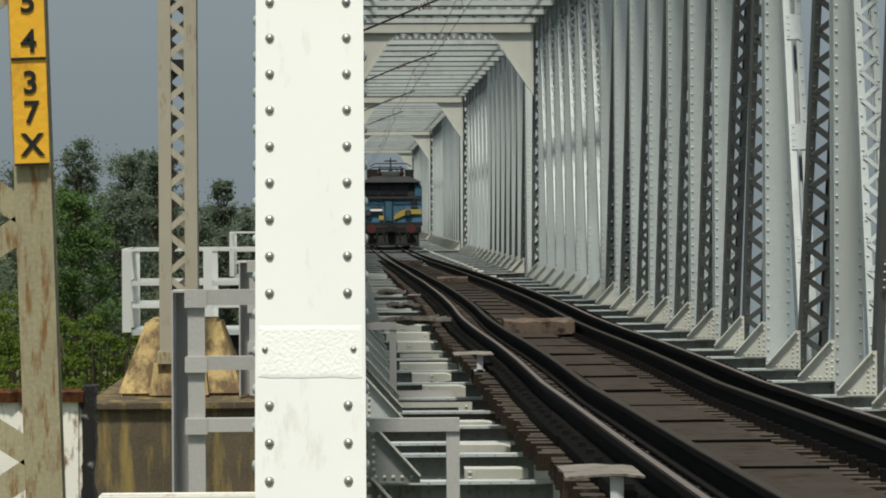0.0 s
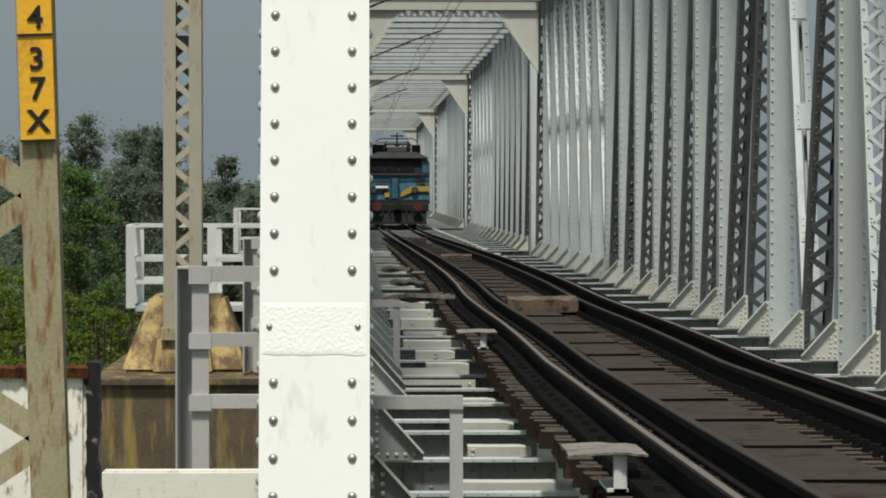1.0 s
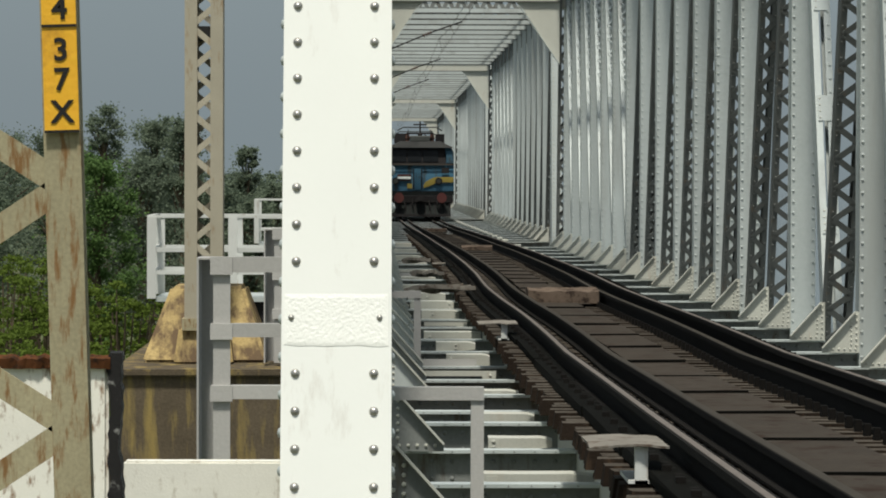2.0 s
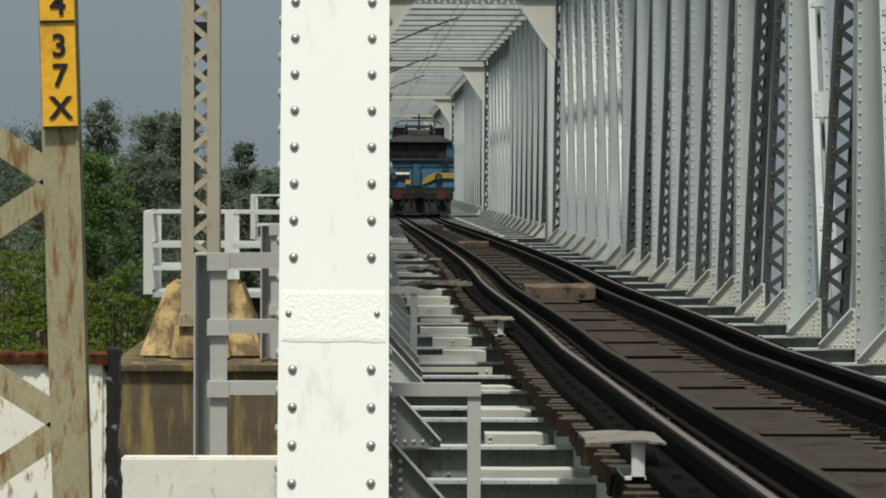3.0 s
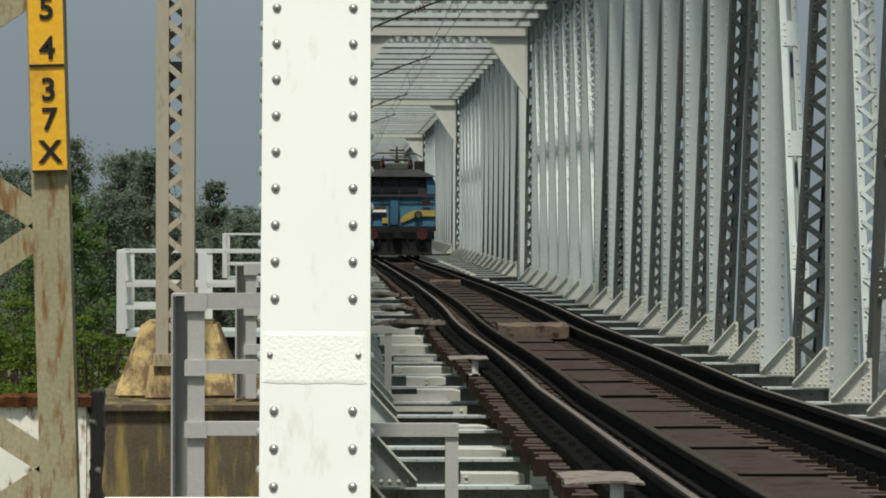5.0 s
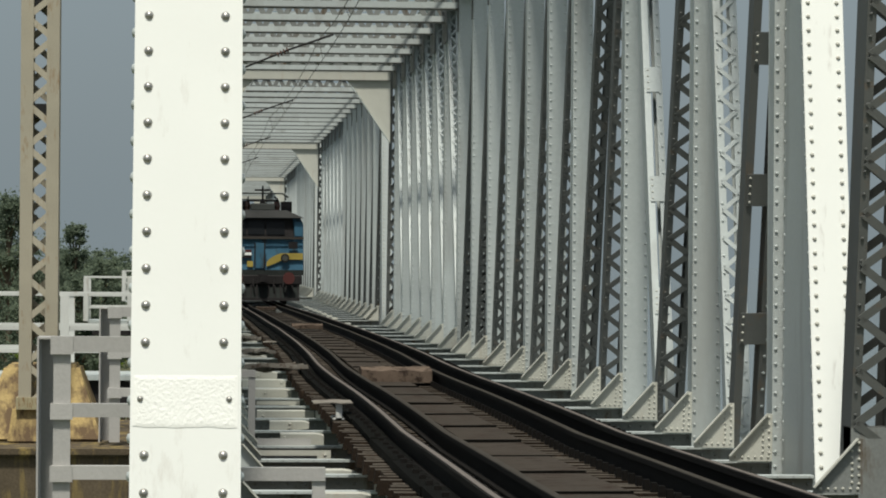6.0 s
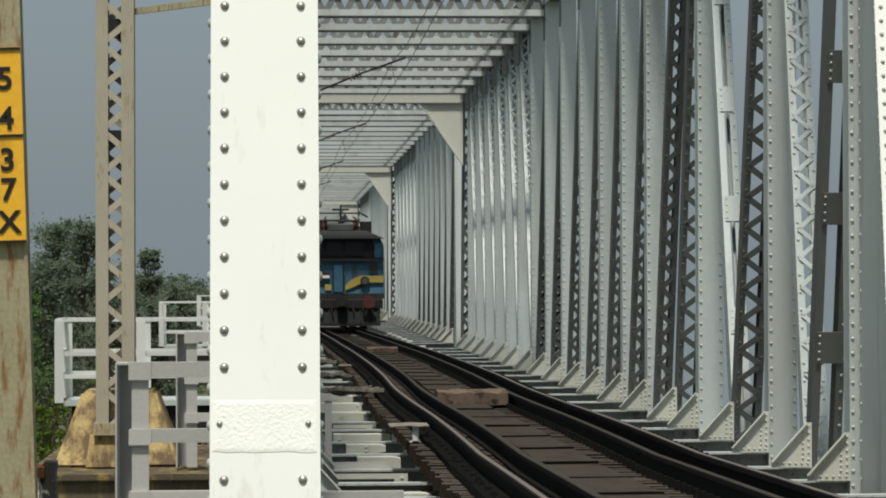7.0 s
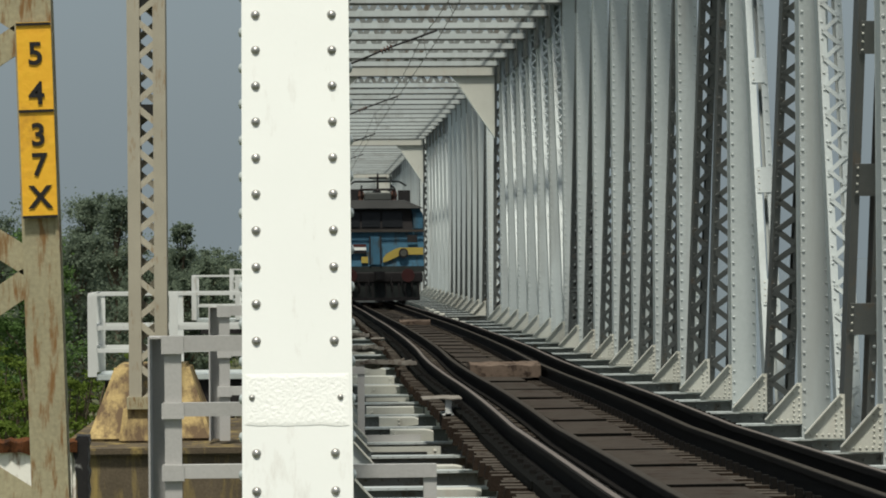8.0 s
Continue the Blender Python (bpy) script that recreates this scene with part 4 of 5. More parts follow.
def lattice_mast(name, label, x0, x1, y0, y1, z0, z1, leg, pitch, material, lean=0.0, bar_w=0.05, thick=0.01, deep=True):
    """Four angle legs laced on all four faces."""
    m = thing(name, label, "mast", at=(0, 0, 0))

    def at(x, y, z):
        return Vector((x - lean * (z - z0), y, z))
    for sx, x in ((1, x0), (-1, x1)):
        for sy, y in ((1, y0), (-1, y1)):
            bm = bmesh.new()
            bar(bm, at(x + sx * leg / 2, y, z0), at(x + sx * leg / 2, y, z1), leg, thick, up=(0, 1, 0))
            bar(bm, at(x + sx * thick / 2, y + sy * min(leg, (y1 - y0) * 0.45) / 2, z0), at(x + sx * thick / 2, y + sy * min(leg, (y1 - y0) * 0.45) / 2, z1), thick, min(leg, (y1 - y0) * 0.9) - thick * 1.2, up=(0, 1, 0))
            part("leg", bm, material, m)
    n = int((z1 - z0) / pitch)
    bm = bmesh.new()
    for i in range(n):
        za, zb, zc = z0 + pitch * i, z0 + pitch * (i + 0.5), z0 + pitch * (i + 1)
        for y, o in (((y0 + thick, 0), (y1 - thick, 1)) if deep else ((y0 + thick, 0),)):
            xa, xb = (x0 + leg * 0.5, x1 - leg * 0.5) if o == 0 else (x1 - leg * 0.5, x0 + leg * 0.5)
            bar(bm, at(xa, y, za), at(xb, y, zb), bar_w, thick, up=(0, 1, 0))
            bar(bm, at(xb, y, zb), at(xa, y, zc), bar_w, thick, up=(0, 1, 0))
        for x in ((x0 + thick, x1 - thick) if deep else ()):
            bar(bm, at(x, y0 + min(leg, y1 - y0) * 0.5, za), at(x, y1 - min(leg, y1 - y0) * 0.5, zb), thick, bar_w, up=(0, 0, 1))
            bar(bm, at(x, y1 - min(leg, y1 - y0) * 0.5, zb), at(x, y0 + min(leg, y1 - y0) * 0.5, zc), thick, bar_w, up=(0, 0, 1))
    part("lacing", bm, material, m, kind="stuff")
    return m


mast = lattice_mast("lattice_mast", "cream-painted steel lattice mast on a plinth", -1.61, -1.29, 26.35, 26.6, 0.22, 6.5, 0.105, 0.36, CREAM, bar_w=0.05)
bm = bmesh.new()
box(bm, -1.63, -1.27, 26.33, 26.62, 0.2, 0.3)
part("base_plate", bm, RUSTY, mast)
for z in (2.62, 3.55):
    bm = bmesh.new()
    box(bm, -1.5, -1.4, 26.37, 26.58, z, z + 0.12)
    part("tie_plate", bm, BLACK, mast)
marker_mast = lattice_mast("lattice_mast", "rust-streaked cream lattice mast with a yellow number plate", -0.909, -0.4805, 6.06, 6.11, -1.585, 4.0, 0.071, 0.466, RUSTY, lean=0.03, bar_w=0.05, thick=0.007, deep=False)


bm = bmesh.new()
bar(bm, (-1.3, 26.5, 3.74), (-0.2, 26.5, 3.88), 0.05, 0.05)
part("stay_bar", bm, RUSTY, mast, "rusty stay bar")


def number_plate():
    p = thing("number_plate", "yellow painted number plate with black hand-painted figures", "sign")
    lean = math.degrees(math.atan(0.03))
    p.matrix_basis = pose(-0.6085, 6.045, 1.548, 0, -lean, 0)
    w, h = 0.033, 0.372
    bm = bmesh.new()
    box(bm, -w, w, 0, 0.004, 0, h)
    part("panel", bm, YELLOW, p)
    for z in (0.0, 0.202, h - 0.004):
        bm = bmesh.new()
        box(bm, -w, w, -0.003, -0.0005, z - 0.002, z + 0.003)
        part("line", bm, BLACK, p)
    for ch, z in (("5", 0.292), ("4", 0.216), ("3", 0.137), ("7", 0.080), ("X", 0.018)):
        cu = bpy.data.curves.new("figure", "FONT")
        cu.body, cu.size, cu.align_x, cu.extrude, cu.offset = ch, 0.060, "CENTER", 0.0003, 0.0013
        tmp = new("figure", cu)
        me = bpy.data.meshes.new_from_object(tmp.evaluated_get(bpy.context.evaluated_depsgraph_get()))
        bpy.data.objects.remove(tmp)
        me.materials.clear()
        me.materials.append(BLACK)
        f = new("figure", me)
        f.parent = p
        f.matrix_basis = pose(0.002, -0.002, z, 90)


number_plate()


def build_walls():
    w = thing("parapet", "peeling white-painted parapet plate with rusty top edge", "parapet")
    bm = bmesh.new()
    box(bm, -2.2, -0.728, 8.5, 8.54, -3, 0.958)
    bmesh.ops.bevel(bm, geom=list(bm.edges), offset=0.01, segments=2, affect="EDGES")
    part("block", bm, WASH, w)
    bm = bmesh.new()
    prev = None
    for i in range(150):                # rust eaten into an uneven crust
        x = -2.2 + 1.478 * i / 149
        a, b = 0.010 * noise.noise((x * 28, 2.0, 0)), 0.012 * noise.noise((x * 45, 5.0, 1))
        drip = 0.03 * max(0, noise.noise((x * 9, 1.0, 4)))
        ring = [bm.verts.new(c) for c in ((x, 8.485 + b, 0.948 - drip + a), (x, 8.48 + a, 0.975 + b), (x, 8.51, 0.984 + a + b), (x, 8.555, 0.975 + a), (x, 8.555, 0.95))]
        if prev:
            for k in range(5):
                j = (k + 1) % 5
                bm.faces.new((prev[k], prev[j], ring[j], ring[k]))
        prev = ring
    bm.faces.new(prev)
    part("coping_strip", bm, RUST, w, "crusted rust along the top edge")
    bm = bmesh.new()
    prev = None
    for i in range(240):
        z = -3 + 3.99 * i / 239
        e = 0.010 * noise.noise((z * 9, 0.3, 1)) + 0.008 * noise.noise((z * 40, 2.3, 1))
        o = 0.012 * noise.noise((z * 14, 4.3, 6)) + 0.006 * noise.noise((z * 55, 1.3, 2))
        ring = [bm.verts.new(c) for c in ((-0.728 + o * 1.3, 8.493, z), (-0.694 + e, 8.49, z), (-0.696 + e, 8.6, z), (-0.73, 8.6, z))]
        if prev:
            for k in range(4):
                j = (k + 1) % 4
                bm.faces.new((prev[k], prev[j], ring[j], ring[k]))
        prev = ring
    bm.faces.new(prev)
    part("tar_joint", bm, TAR, w, "ragged black tar joint")
    g = thing("ledge", "whitewashed concrete ledge beside the white post", "ledge")
    bm = bmesh.new()
    box(bm, -0.888, -0.315, 11.0, 11.08, -3, 0.475)
    bmesh.ops.bevel(bm, geom=list(bm.edges), offset=0.008, segments=2, affect="EDGES")
    part("block", bm, WASH_CLEAN, g)


build_walls()


# ---- overhead wires ----
def build_wires():
    w = thing("contact_wire", "thin dark overhead contact wire with droppers", "wire")
    bm = bmesh.new()
    pts = [(track(y) - 0.3 + 0.15 * math.sin(y / 22), y, 5.25 + rise(y)) for y in range(20, 270, 5)]
    tube(bm, pts, 0.0065, 5)
    part("contact_strand", bm, WIRE, w)
    bm = bmesh.new()
    cat = [(p[0] - 0.08, p[1], p[2] + 0.16 + 0.22 * ((p[1] % 30) / 15 - 1) ** 2) for p in pts]
    tube(bm, cat, 0.0065, 5)
    part("catenary_strand", bm, WIRE, w)
    for i in range(0, len(pts), 2):
        bm = bmesh.new()
        tube(bm, [pts[i], cat[i]], 0.006, 4)
        part("dropper", bm, WIRE, w)
    for y in (60.0, 87.0, 117.0, 144.0):
        a = thing("registration_arm", "thin insulated arm holding the overhead wire", "arm", "registration arms")
        bm = bmesh.new()
        tube(bm, [(XL, y, 4.6 + 0.004 * y), (1.5, y, 5.2 + 0.004 * y), (2.35, y, 5.5 + 0.004 * y)], 0.022, 6)
        part("tube", bm, L_DARK, a)
        bm = bmesh.new()
        for k in range(4):
            p = Vector((1.28 + 0.06 * k, y, 5.1 + 0.028 * k + 0.004 * y))
            tube(bm, [p, p + Vector((0.025, 0, 0.01))], 0.055, 8)
        part("insulator", bm, PORCELAIN, a)


build_wires()


# ---- locomotive: built at the origin, front towards -y, rail tops at z = 0 ----
def build_loco():
    L = thing("locomotive", "grimy blue electric locomotive with yellow stripe and folded pantograph", "locomotive")
    L.scale = (1, 1, 1.035)
    hw = 1.5
    bm = bmesh.new()
    prof = [(-hw, 1.05), (hw, 1.05), (hw, 2.85), (hw - 0.12, 3.12), (0.75, 3.34), (-0.75, 3.34), (-hw + 0.12, 3.12), (-hw, 2.85)]
    fr = [bm.verts.new((x, 0.25 if z > 2.5 else 0.0, z)) for x, z in prof]
    bk = [bm.verts.new((x, 17, z)) for x, z in prof]
    bm.faces.new(fr)
    bm.faces.new(bk[::-1])
    for i in range(8):
        j = (i + 1) % 8
        bm.faces.new((fr[i], bk[i], bk[j], fr[j]))
    part("body", bm, L_BLUE, L, "faded blue painted body")

    def panel(name, x0, x1, z0, z1, m, y=-0.03, d=0.028, lab=""):
        b = bmesh.new()
        box(b, x0, x1, y, y + d, z0, z1)
        return part(name, b, m, L, lab)
    bm = bmesh.new()
    quad_box(bm, [(-hw + 0.04, 0.02, 2.42), (hw - 0.36, 0.02, 2.42), (hw - 0.36, 0.3, 2.42), (-hw + 0.04, 0.3, 2.42), (-hw + 0.08, 0.16, 3.08), (hw - 0.4, 0.16, 3.08), (hw - 0.4, 0.4, 3.08), (-hw + 0.08, 0.4, 3.08)])
    part("windscreen_surround", bm, L_DARK, L, "black windscreen band")
    for x0, x1 in ((-1.3, -0.62), (-0.56, 0.06), (0.12, 0.8)):
        bm = bmesh.new()
        quad_box(bm, [(x0, 0.0, 2.5), (x1, 0.0, 2.5), (x1, 0.05, 2.5), (x0, 0.05, 2.5), (x0, 0.12, 3.0), (x1, 0.12, 3.0), (x1, 0.17, 3.0), (x0, 0.17, 3.0)])
        part("windscreen", bm, GLASS, L, "dark windscreen pane")
    bm = bmesh.new()
    quad_box(bm, [(-hw, -0.12, 3.1), (hw, -0.12, 3.1), (hw, 0.6, 3.1), (-hw, 0.6, 3.1), (-0.9, 0.05, 3.36), (0.9, 0.05, 3.36), (0.9, 0.6, 3.38), (-0.9, 0.6, 3.38)])
    part("roof_visor", bm, L_BROW, L, "sooty grey roof brow")
    panel("sill_band", -hw, hw, 2.34, 2.42, L_TAN)
    panel("lower_band", -hw - 0.01, hw + 0.01, 1.05, 1.24, L_GRIME, lab="grimy skirt band")
    bm = bmesh.new()                       # yellow flash, swept up from the nose door
    prev = None
    for k in range(13):
        u = k / 12
        x = 0.14 + 1.34 * u
        zt = 1.50 + 0.34 * min(1, 2.6 * u) ** 0.6
        zb = 1.36 + 0.25 * min(1, 2.2 * u) ** 1.2
        ring = [bm.verts.new(c) for c in ((x, -0.03, zb), (x, -0.002, zb), (x, -0.002, zt), (x, -0.03, zt))]
        if prev:
            for q in range(4):
                r = (q + 1) % 4
                bm.faces.new((prev[q], prev[r], ring[r], ring[q]))
        prev = ring
    part("side_flash", bm, L_YELLOW, L, "yellow swept stripe")
    panel("side_flash", -0.58, -0.36, 1.35, 1.55, L_YELLOW)
    for z, m in ((1.86, L_RED), (1.76, WHITE), (1.66, L_DARK)):
        panel("stripe", -1.0, -0.42, z, z + 0.095, m, y=-0.05)
    panel("nose_door", -0.3, 0.06, 1.3, 2.2, L_BLUE, y=-0.06, d=0.05)
    panel("cab_ladder", -0.32, -0.27, 1.3, 2.2, L_DARK, y=-0.09)
    panel("cab_ladder", 0.04, 0.09, 1.3, 2.2, L_DARK, y=-0.09)
    for x in (-1.1, 0.82):
        bm = bmesh.new()
        tube(bm, [(x, -0.1, 1.66), (x, 0.0, 1.66)], 0.16, 12)
        h = part("headlamp_housing", bm, L_DARK, L)
        bm = bmesh.new()
        tube(bm, [(x, -0.115, 1.66), (x, -0.101, 1.66)], 0.11, 12)
        part("lens", bm, LAMP, h, "pale headlamp glass")
    panel("vent", 0.95, 1.28, 2.0, 2.24, L_DARK, y=-0.05)
    panel("cab_side_pillar", hw - 0.34, hw - 0.03, 2.45, 2.95, L_BLUE, y=0.02, d=0.2)
    bm = bmesh.new()
    box(bm, -1.45, 1.45, -0.25, 0.2, 0.72, 1.05)
    bmesh.ops.bevel(bm, geom=list(bm.edges), offset=0.03, segments=1, affect="EDGES")
    part("buffer_beam", bm, L_DARK, L, "grimy buffer beam")
    for x in (-0.95, 0.95):
        bm = bmesh.new()
        tube(bm, [(x, -0.25, 0.95), (x, -0.5, 0.95), (x, -0.5, 0.95), (x, -0.56, 0.95)], [0.09, 0.09, 0.22, 0.22], 12)
        part("buffer", bm, L_RED, L, "dull red buffer")
    bm = bmesh.new()
    box(bm, -0.18, 0.18, -0.55, 0, 0.78, 1.08)
    box(bm, -0.1, 0.1, -0.68, -0.55, 0.82, 1.04)
    part("coupler", bm, L_DARK, L)
    bm = bmesh.new()
    quad_box(bm, [(-1.32, -0.3, 0.2), (1.32, -0.3, 0.2), (1.32, -0.26, 0.2), (-1.32, -0.26, 0.2), (-1.36, -0.16, 0.72), (1.36, -0.16, 0.72), (1.36, -0.12, 0.72), (-1.36, -0.12, 0.72)])
    part("rail_guard", bm, L_GRIME, L, "dark plate behind the pilot bars")
    for k in range(13):
        x = -1.3 + 2.6 * k / 12
        bm = bmesh.new()
        bar(bm, (x, -0.2, 0.72), (x * 1.02, -0.35, 0.18), 0.05, 0.04)
        part("pilot_bar", bm, L_DARK, L)
    bm = bmesh.new()
    box(bm, -1.35, 1.35, -0.38, -0.32, 0.14, 0.24)
    part("pilot_rail", bm, L_DARK, L)
    for x in (-0.7, -0.35, 0.4, 0.75):
        bm = bmesh.new()
        tube(bm, [(x, -0.26, 0.9), (x, -0.34, 0.65), (x + 0.06, -0.32, 0.42)], 0.03, 6)
        part("brake_hose", bm, L_DARK, L)
    bm = bmesh.new()
    box(bm, -1.25, 1.25, 0.5, 16.5, 0.5, 1.05)
    part("underframe", bm, L_DARK, L)
    for y in (1.4, 3.4, 5.4, 11.4, 13.4, 15.4):
        for s in (-1, 1):
            bm = bmesh.new()
            tube(bm, [(s * 0.8, y, 0.55), (s * 0.93, y, 0.55)], 0.545, 20)
            part("wheel", bm, L_DARK, L)
    # pantograph, folded, and roof gear
    for y in (1.6, 14.5):
        p = new("pantograph")
        p.parent = L
        bm = bmesh.new()
        for s in (-0.55, 0.55):
            tube(bm, [(s, y - 0.9, 3.72), (s, y + 0.9, 3.72)], 0.04, 6)
            tube(bm, [(s, y - 0.8, 3.78), (s * 0.9, y + 0.8, 3.88)], 0.03, 6)
        tube(bm, [(-0.6, y - 0.9, 3.72), (0.6, y - 0.9, 3.72)], 0.04, 6)
        part("base_frame", bm, L_DARK, p)
        bm = bmesh.new()
        tube(bm, [(-1.0, y, 3.86), (-0.75, y, 4.0), (0.75, y, 4.0), (1.0, y, 3.86)], 0.03, 6)
        tube(bm, [(-1.0, y + 0.3, 3.86), (-0.75, y + 0.3, 4.0), (0.75, y + 0.3, 4.0), (1.0, y + 0.3, 3.86)], 0.03, 6)
        part("collector", bm, L_GREY, p)
        for s in (-0.55, 0.55):
            for q in (-0.7, 0.7):
                bm = bmesh.new()
                tube(bm, [(s, y + q, 3.33), (s, y + q, 3.42), (s, y + q, 3.52), (s, y + q, 3.7)], [0.12, 0.09, 0.12, 0.07], 10)
                part("insulator", bm, PORCELAIN, p)
    bm = bmesh.new()
    tube(bm, [(0.0, 0.7, 3.35), (0.0, 0.7, 3.7), (0.0, 0.7, 3.75), (0, 0.7, 4.25)], [0.1, 0.1, 0.04, 0.03], 8)
    tube(bm, [(-0.3, 0.7, 4.1), (0.3, 0.7, 4.1)], 0.035, 6)
    part("roof_mast", bm, L_DARK, L)
    bm = bmesh.new()
    box(bm, -0.45, 0.45, 0.55, 1.1, 3.36, 3.62)
    bmesh.ops.bevel(bm, geom=list(bm.edges), offset=0.04, segments=1, affect="EDGES")
    part("roof_lamp_box", bm, L_GREY, L)
    bm = bmesh.new()
    box(bm, -1.15, -0.55, 0.9, 1.6, 3.3, 3.72)
    part("roof_equipment", bm, L_DARK, L)
    bm = bmesh.new()
    box(bm, 0.7, 1.1, 1.0, 1.5, 3.3, 3.7)
    part("roof_equipment", bm, L_DARK, L)
    return L


loco = build_loco()


# ---- trees and scrub ----
def leaf_cloud(rng, c, r, count, size, squash=0.75):
    """Corners of small leaf clumps scattered round a twig, thinning outwards."""
    d = rng.normal(size=(count, 3))
    d /= np.linalg.norm(d, axis=1)[:, None]
    p = np.array(c) + d * [1, 1, squash] * (r * 0.62 * np.minimum(np.abs(rng.normal(size=(count, 1))), 2.6))
    s = size * rng.uniform(0.5, 1.5, (count, 1))
    a = rng.normal(size=(count, 3)) * [1, 1, 0.6]
    a /= np.linalg.norm(a, axis=1)[:, None]
    e = np.cross(a, rng.normal(size=(count, 3)))
    e /= np.linalg.norm(e, axis=1)[:, None]
    return np.stack([p + a * s, p + e * s * 0.6, p - a * s, p - e * s * 0.6], 1)


def leaf_part(name, clouds, material, parent):
    v = np.concatenate(clouds).reshape(-1, 3)
    me = bpy.data.meshes.new(name)
    me.from_pydata(v.tolist(), [], np.arange(len(v)).reshape(-1, 4).tolist())
    me.materials.append(material)
    ob = new(name, me)
    ob.parent = parent
    return ob


def tree(x, y, top, width, leaf, seed, label, size=0.28, count=170, blobs=85, bottom=0.15, squash=0.75):
    rnd = random.Random(seed)
    t = thing("tree", label, "tree", "trees on the bank", at=(x, y, -7.5))
    h = top + 7.5
    bm = bmesh.new()
    tube(bm, [(0, 0, -0.2), (0.1, 0.1, h * 0.3), (0.0, 0.2, h * 0.6), (0.1, 0, h * 0.9)], [0.4, 0.3, 0.2, 0.05], 8)
    limbs = []
    for k in range(blobs):
        a = rnd.random() * 6.283
        u = rnd.random()
        z = h * (bottom + (0.97 - bottom) * u)
        rr = width * 0.5 * (1.0 - 0.9 * max(0, u - 0.45)) * rnd.random() ** 0.5 * (0.75 + 0.5 * noise.noise((a * 1.3, u * 4, seed)))
        limbs.append(Vector((math.cos(a) * rr, math.sin(a) * rr, z)))
        if k % 4 == 0:
            tube(bm, [(0, 0.1, max(0.5, z - 0.35 * h * 0.5)), limbs[-1] * 0.98], [0.1, 0.03], 5)
    part("trunk", bm, BARK, t)
    rng = np.random.default_rng(seed)
    leaf_part("crown", [leaf_cloud(rng, p, width * rnd.uniform(0.07, 0.2), count, size, squash) for p in limbs], leaf, t)
    return t


TREES = [(-25.0, 205, 4.5, 9, 1), (-20.0, 200, 4.6, 7, 2), (-16.8, 195, 6.3, 4.5, 3), (-14.0, 200, 5.4, 5, 4), (-11.8, 190, 5.4, 4.5, 5), (-7.6, 185, 3.6, 2.6, 6), (-6.8, 215, 1.5, 4, 7), (-28, 230, 5.0, 9, 8),
         (-22.0, 170, 2.6, 7, 10), (-12.3, 165, 2.6, 6, 11), (-9.0, 175, 1.6, 5, 12), (-5.0, 240, 1.0, 6, 13), (-17, 240, 6.0, 8, 14), (-3.0, 230, 0.6, 5, 15), (-10.5, 250, 2.4, 7, 16), (-24, 150, 1.5, 7, 17), (-6.8, 170, 0.6, 4, 18)]
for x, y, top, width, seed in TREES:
    tree(x, y, top, width, FAR_LEAF, seed, "grey-green tree with haze-paled leaves on the far bank", size=0.085, count=230)
tree(-12.4, 140, 2.6, 5.2, SOFT_LEAF, 21, "bright green rounded tree on the bank", size=0.075, count=330)


def build_far_wood():
    """The closed wood behind the single trees; its haze is in the leaf colour."""
    rng = np.random.default_rng(5)
    clouds = []
    for k in range(900):
        x = rng.uniform(-36, 2)
        y = rng.uniform(215, 285)
        top = 2.6 + 1.6 * noise.noise((x * 0.22, 3.0, 0.5)) + 1.0 * noise.noise((x * 0.7, 8.0, 0.5)) - 0.09 * max(0, x + 17) ** 1.3
        clouds.append(leaf_cloud(rng, (x, y, -7 + (top + 7) * rng.random() ** 0.5), rng.uniform(0.4, 1.1), 150, 0.11))
    v = np.concatenate(clouds).reshape(-1, 3)
    me = bpy.data.meshes.new("far_wood")
    me.from_pydata(v.tolist(), [], np.arange(len(v)).reshape(-1, 4).tolist())
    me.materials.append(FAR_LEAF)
    tagged(new("far_wood", me), "hazy grey-green wood beyond the river bank", "wood", kind="stuff")


build_far_wood()


def scrub(seed, x, y, top, width):
    rnd = random.Random(seed)
    s = thing("bush", "bright green feathery scrub on the bank", "bush", "scrub", at=(x, y, -7.5))
    clouds, rng = [], np.random.default_rng(seed)
    stems = bmesh.new()
    h = top + 7.5
    for k in range(70):
        a = rnd.random() * 6.283
        r = width * 0.5 * rnd.random() ** 0.5
        z = h * (0.35 + 0.63 * rnd.random() * (1 - 0.4 * (2 * r / width) ** 2))
        p = Vector((math.cos(a) * r, math.sin(a) * r, z))
        tube(stems, [(p.x * 0.2, p.y * 0.2, -0.1), p * 0.9, p], [0.06, 0.03, 0.01], 4)
        clouds.append(leaf_cloud(rng, p, width * rnd.uniform(0.06, 0.15), 170, 0.06, 0.3))
    part("stem", stems, BARK, s, kind="stuff")
    leaf_part("foliage", clouds, LEAF, s)


for i, (x, y, top, width) in enumerate([(-12.5, 105, -0.9, 4.5), (-10.2, 100, -1.2, 4), (-8.0, 98, -1.0, 4), (-6.2, 103, -1.3, 3.5), (-11.5, 90, -2.4, 4), (-8.6, 86, -2.6, 4), (-6.0, 88, -2.6, 3.6), (-9.8, 80, -3.2, 4), (-7.2, 78, -3.3, 4),
                                        (-4.6, 95, -2.2, 3.5), (-13.5, 115, -0.4, 5), (-4.2, 82, -3.0, 3), (-3.0, 110, -1.9, 4)]):
    scrub(100 + i, x, y, top, width)


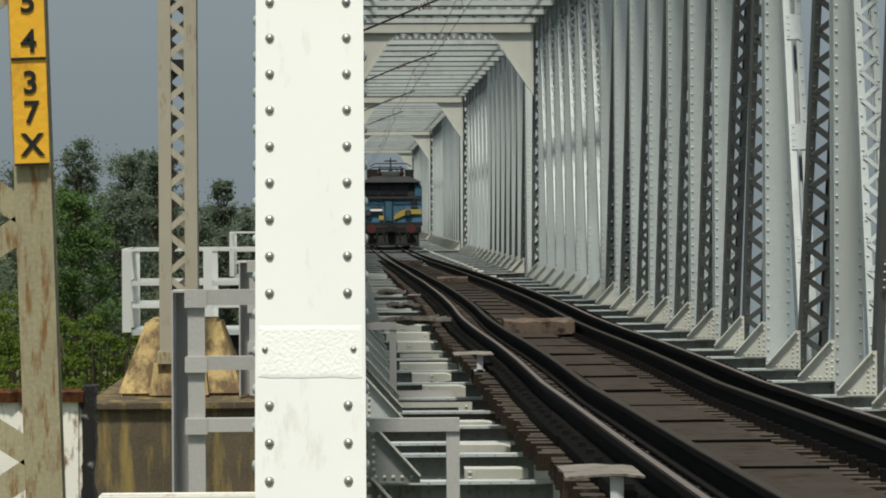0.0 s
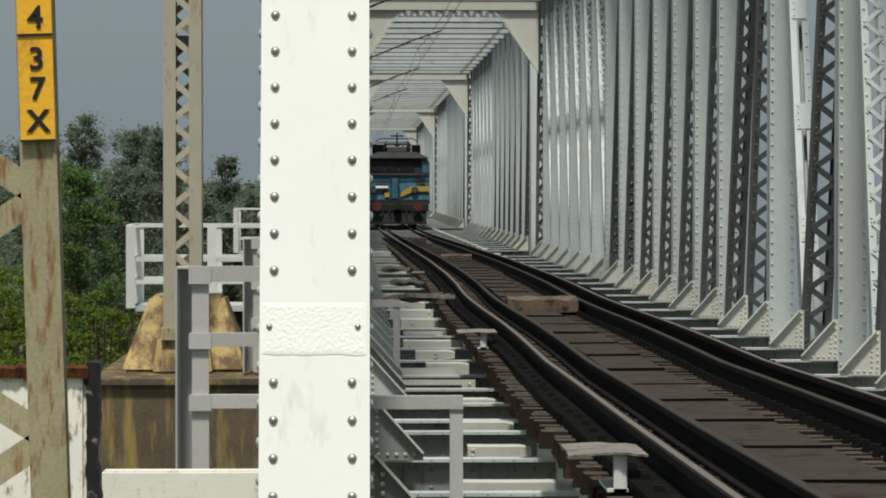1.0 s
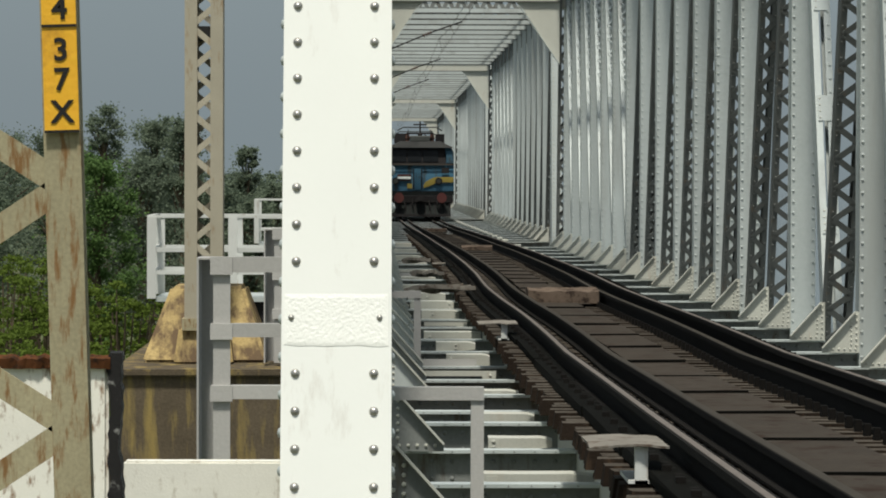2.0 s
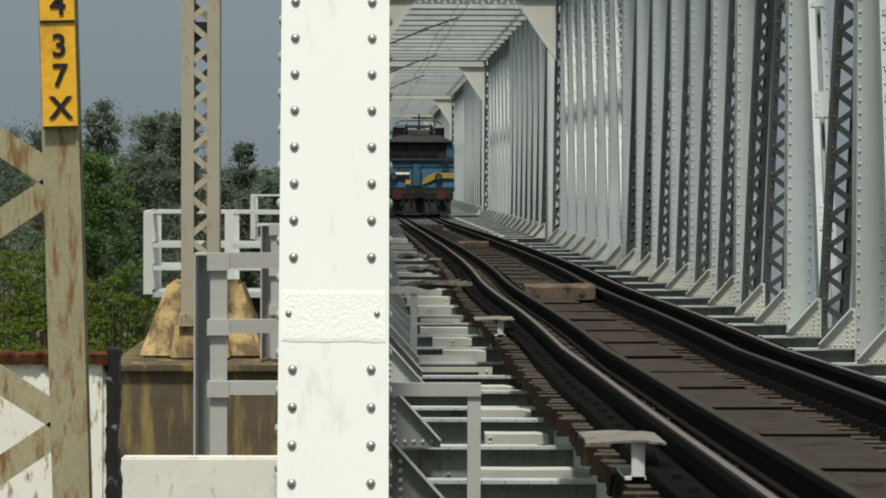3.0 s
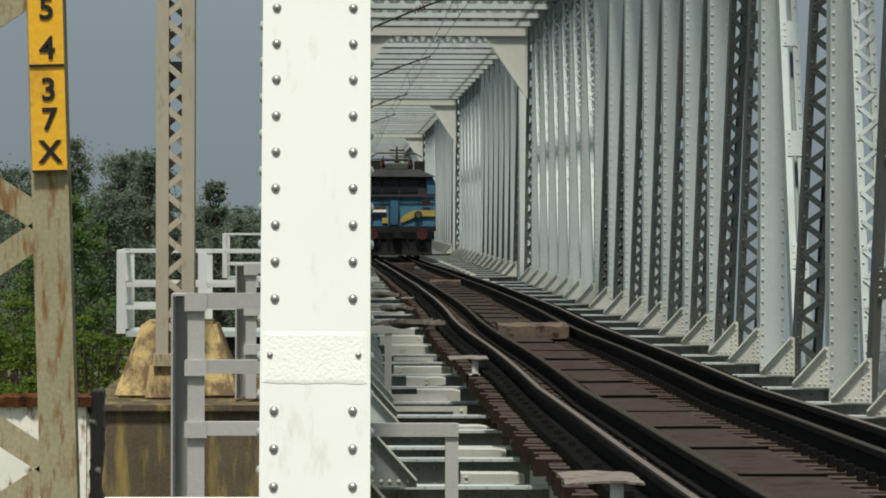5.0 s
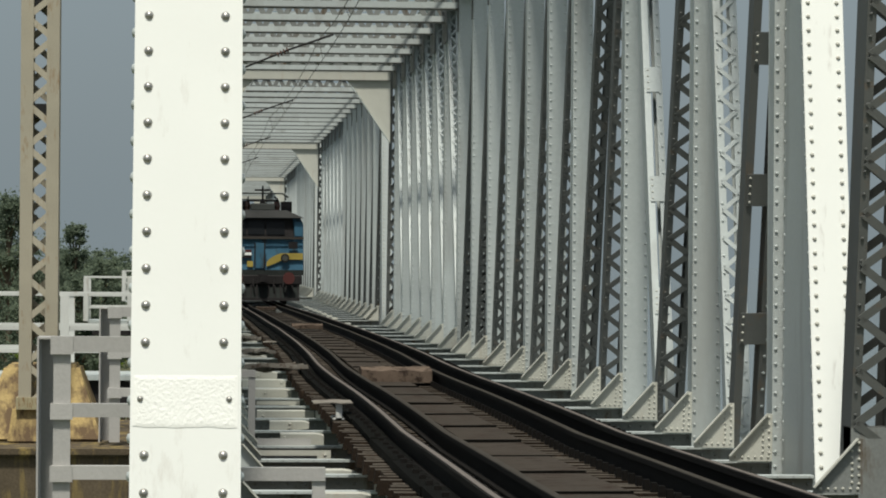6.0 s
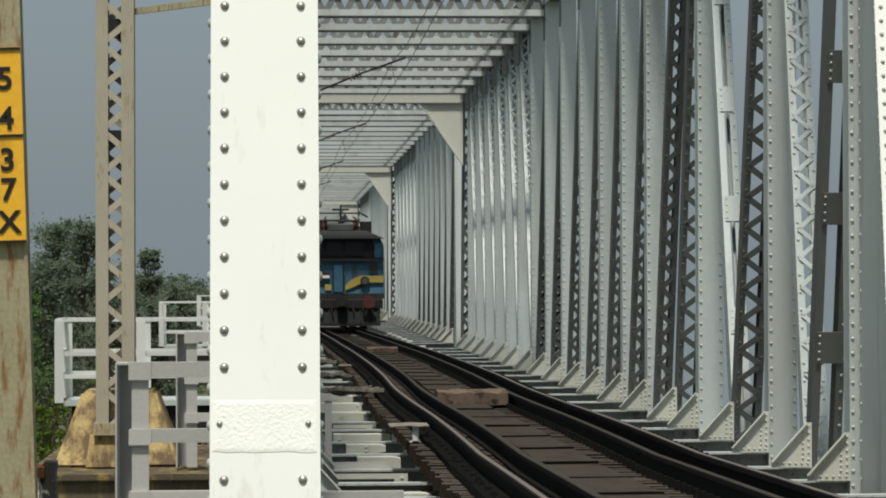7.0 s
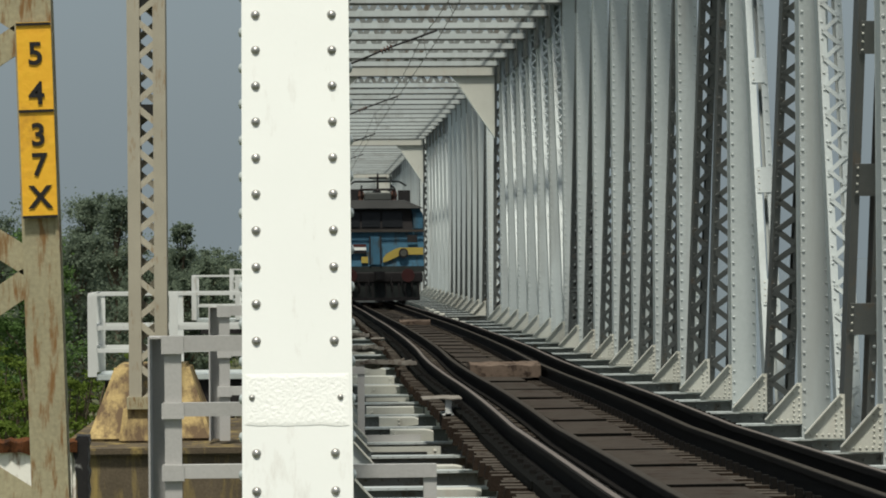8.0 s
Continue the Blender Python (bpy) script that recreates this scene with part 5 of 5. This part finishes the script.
# ---- crow ----
def build_crow():
    o = thing("crow", "black crow in flight with spread wings", "bird")
    bm = bmesh.new()
    tube(bm, [(-0.22, 0, 0.0), (-0.17, 0, 0.012), (-0.12, 0, 0.01), (0, 0, 0), (0.12, 0, 0), (0.2, 0, 0)], [0.004, 0.03, 0.035, 0.06, 0.045, 0.012], 8)
    part("body", bm, FEATHER, o, smooth=True)
    bm = bmesh.new()
    quad_box(bm, [(0.16, -0.02, -0.004), (0.38, -0.07, -0.004), (0.38, 0.07, -0.004), (0.16, 0.02, -0.004), (0.16, -0.02, 0.004), (0.38, -0.07, 0.0), (0.38, 0.07, 0.0), (0.16, 0.02, 0.004)])
    part("tail", bm, FEATHER, o)
    wings = []
    for s in (-1, 1):
        bm = bmesh.new()
        out = [(-0.08, 0.02), (-0.13, 0.2), (-0.06, 0.45), (0.06, 0.44), (0.1, 0.3), (0.13, 0.15), (0.1, 0.02)]
        lo = [bm.verts.new((x, s * y, -0.005)) for x, y in out]
        hi = [bm.verts.new((x, s * y, 0.006 if y < 0.4 else -0.001)) for x, y in out]
        bm.faces.new(lo)
        bm.faces.new(hi)
        for i in range(7):
            j = (i + 1) % 7
            bm.faces.new((lo[i], lo[j], hi[j], hi[i]))
        wings.append(part("wing", bm, FEATHER, o))
    return o, wings


crow, crow_wings = build_crow()


# ---- what moves ----
def motions():
    rows = []
    for k in range(17):
        t = 0.5 * k
        y = 152.0 - 5.9 * t
        turn = math.degrees(math.atan2(-(track(y + 10) - track(y)), 10))
        rows.append((t, pose(track(y), y, rise(y), 0, 0, turn)))
    walk(loco, rows)
    # the crow glides down to the left across the gap between the masts, then on over the bank
    path = []
    for k in range(33):
        t = 0.25 * k
        z = 3.55 - 4.05 * (t - 0.2) if t < 1.3 else -0.9 + 0.3 * (t - 1.3)
        path.append((t, pose(-2.75 - 8.1 * (t - 0.2), 80, z, 0, -12 if t < 1.3 else 0, 12)))
    walk(crow, path)
    for s, wing in zip((-1, 1), crow_wings):
        walk(wing, [(0.1 * k, pose(0, 0, 0, s * (12 + 34 * math.cos(6.2832 * 2.9 * (0.1 * k - 0.32))))) for k in range(81)])


motions()
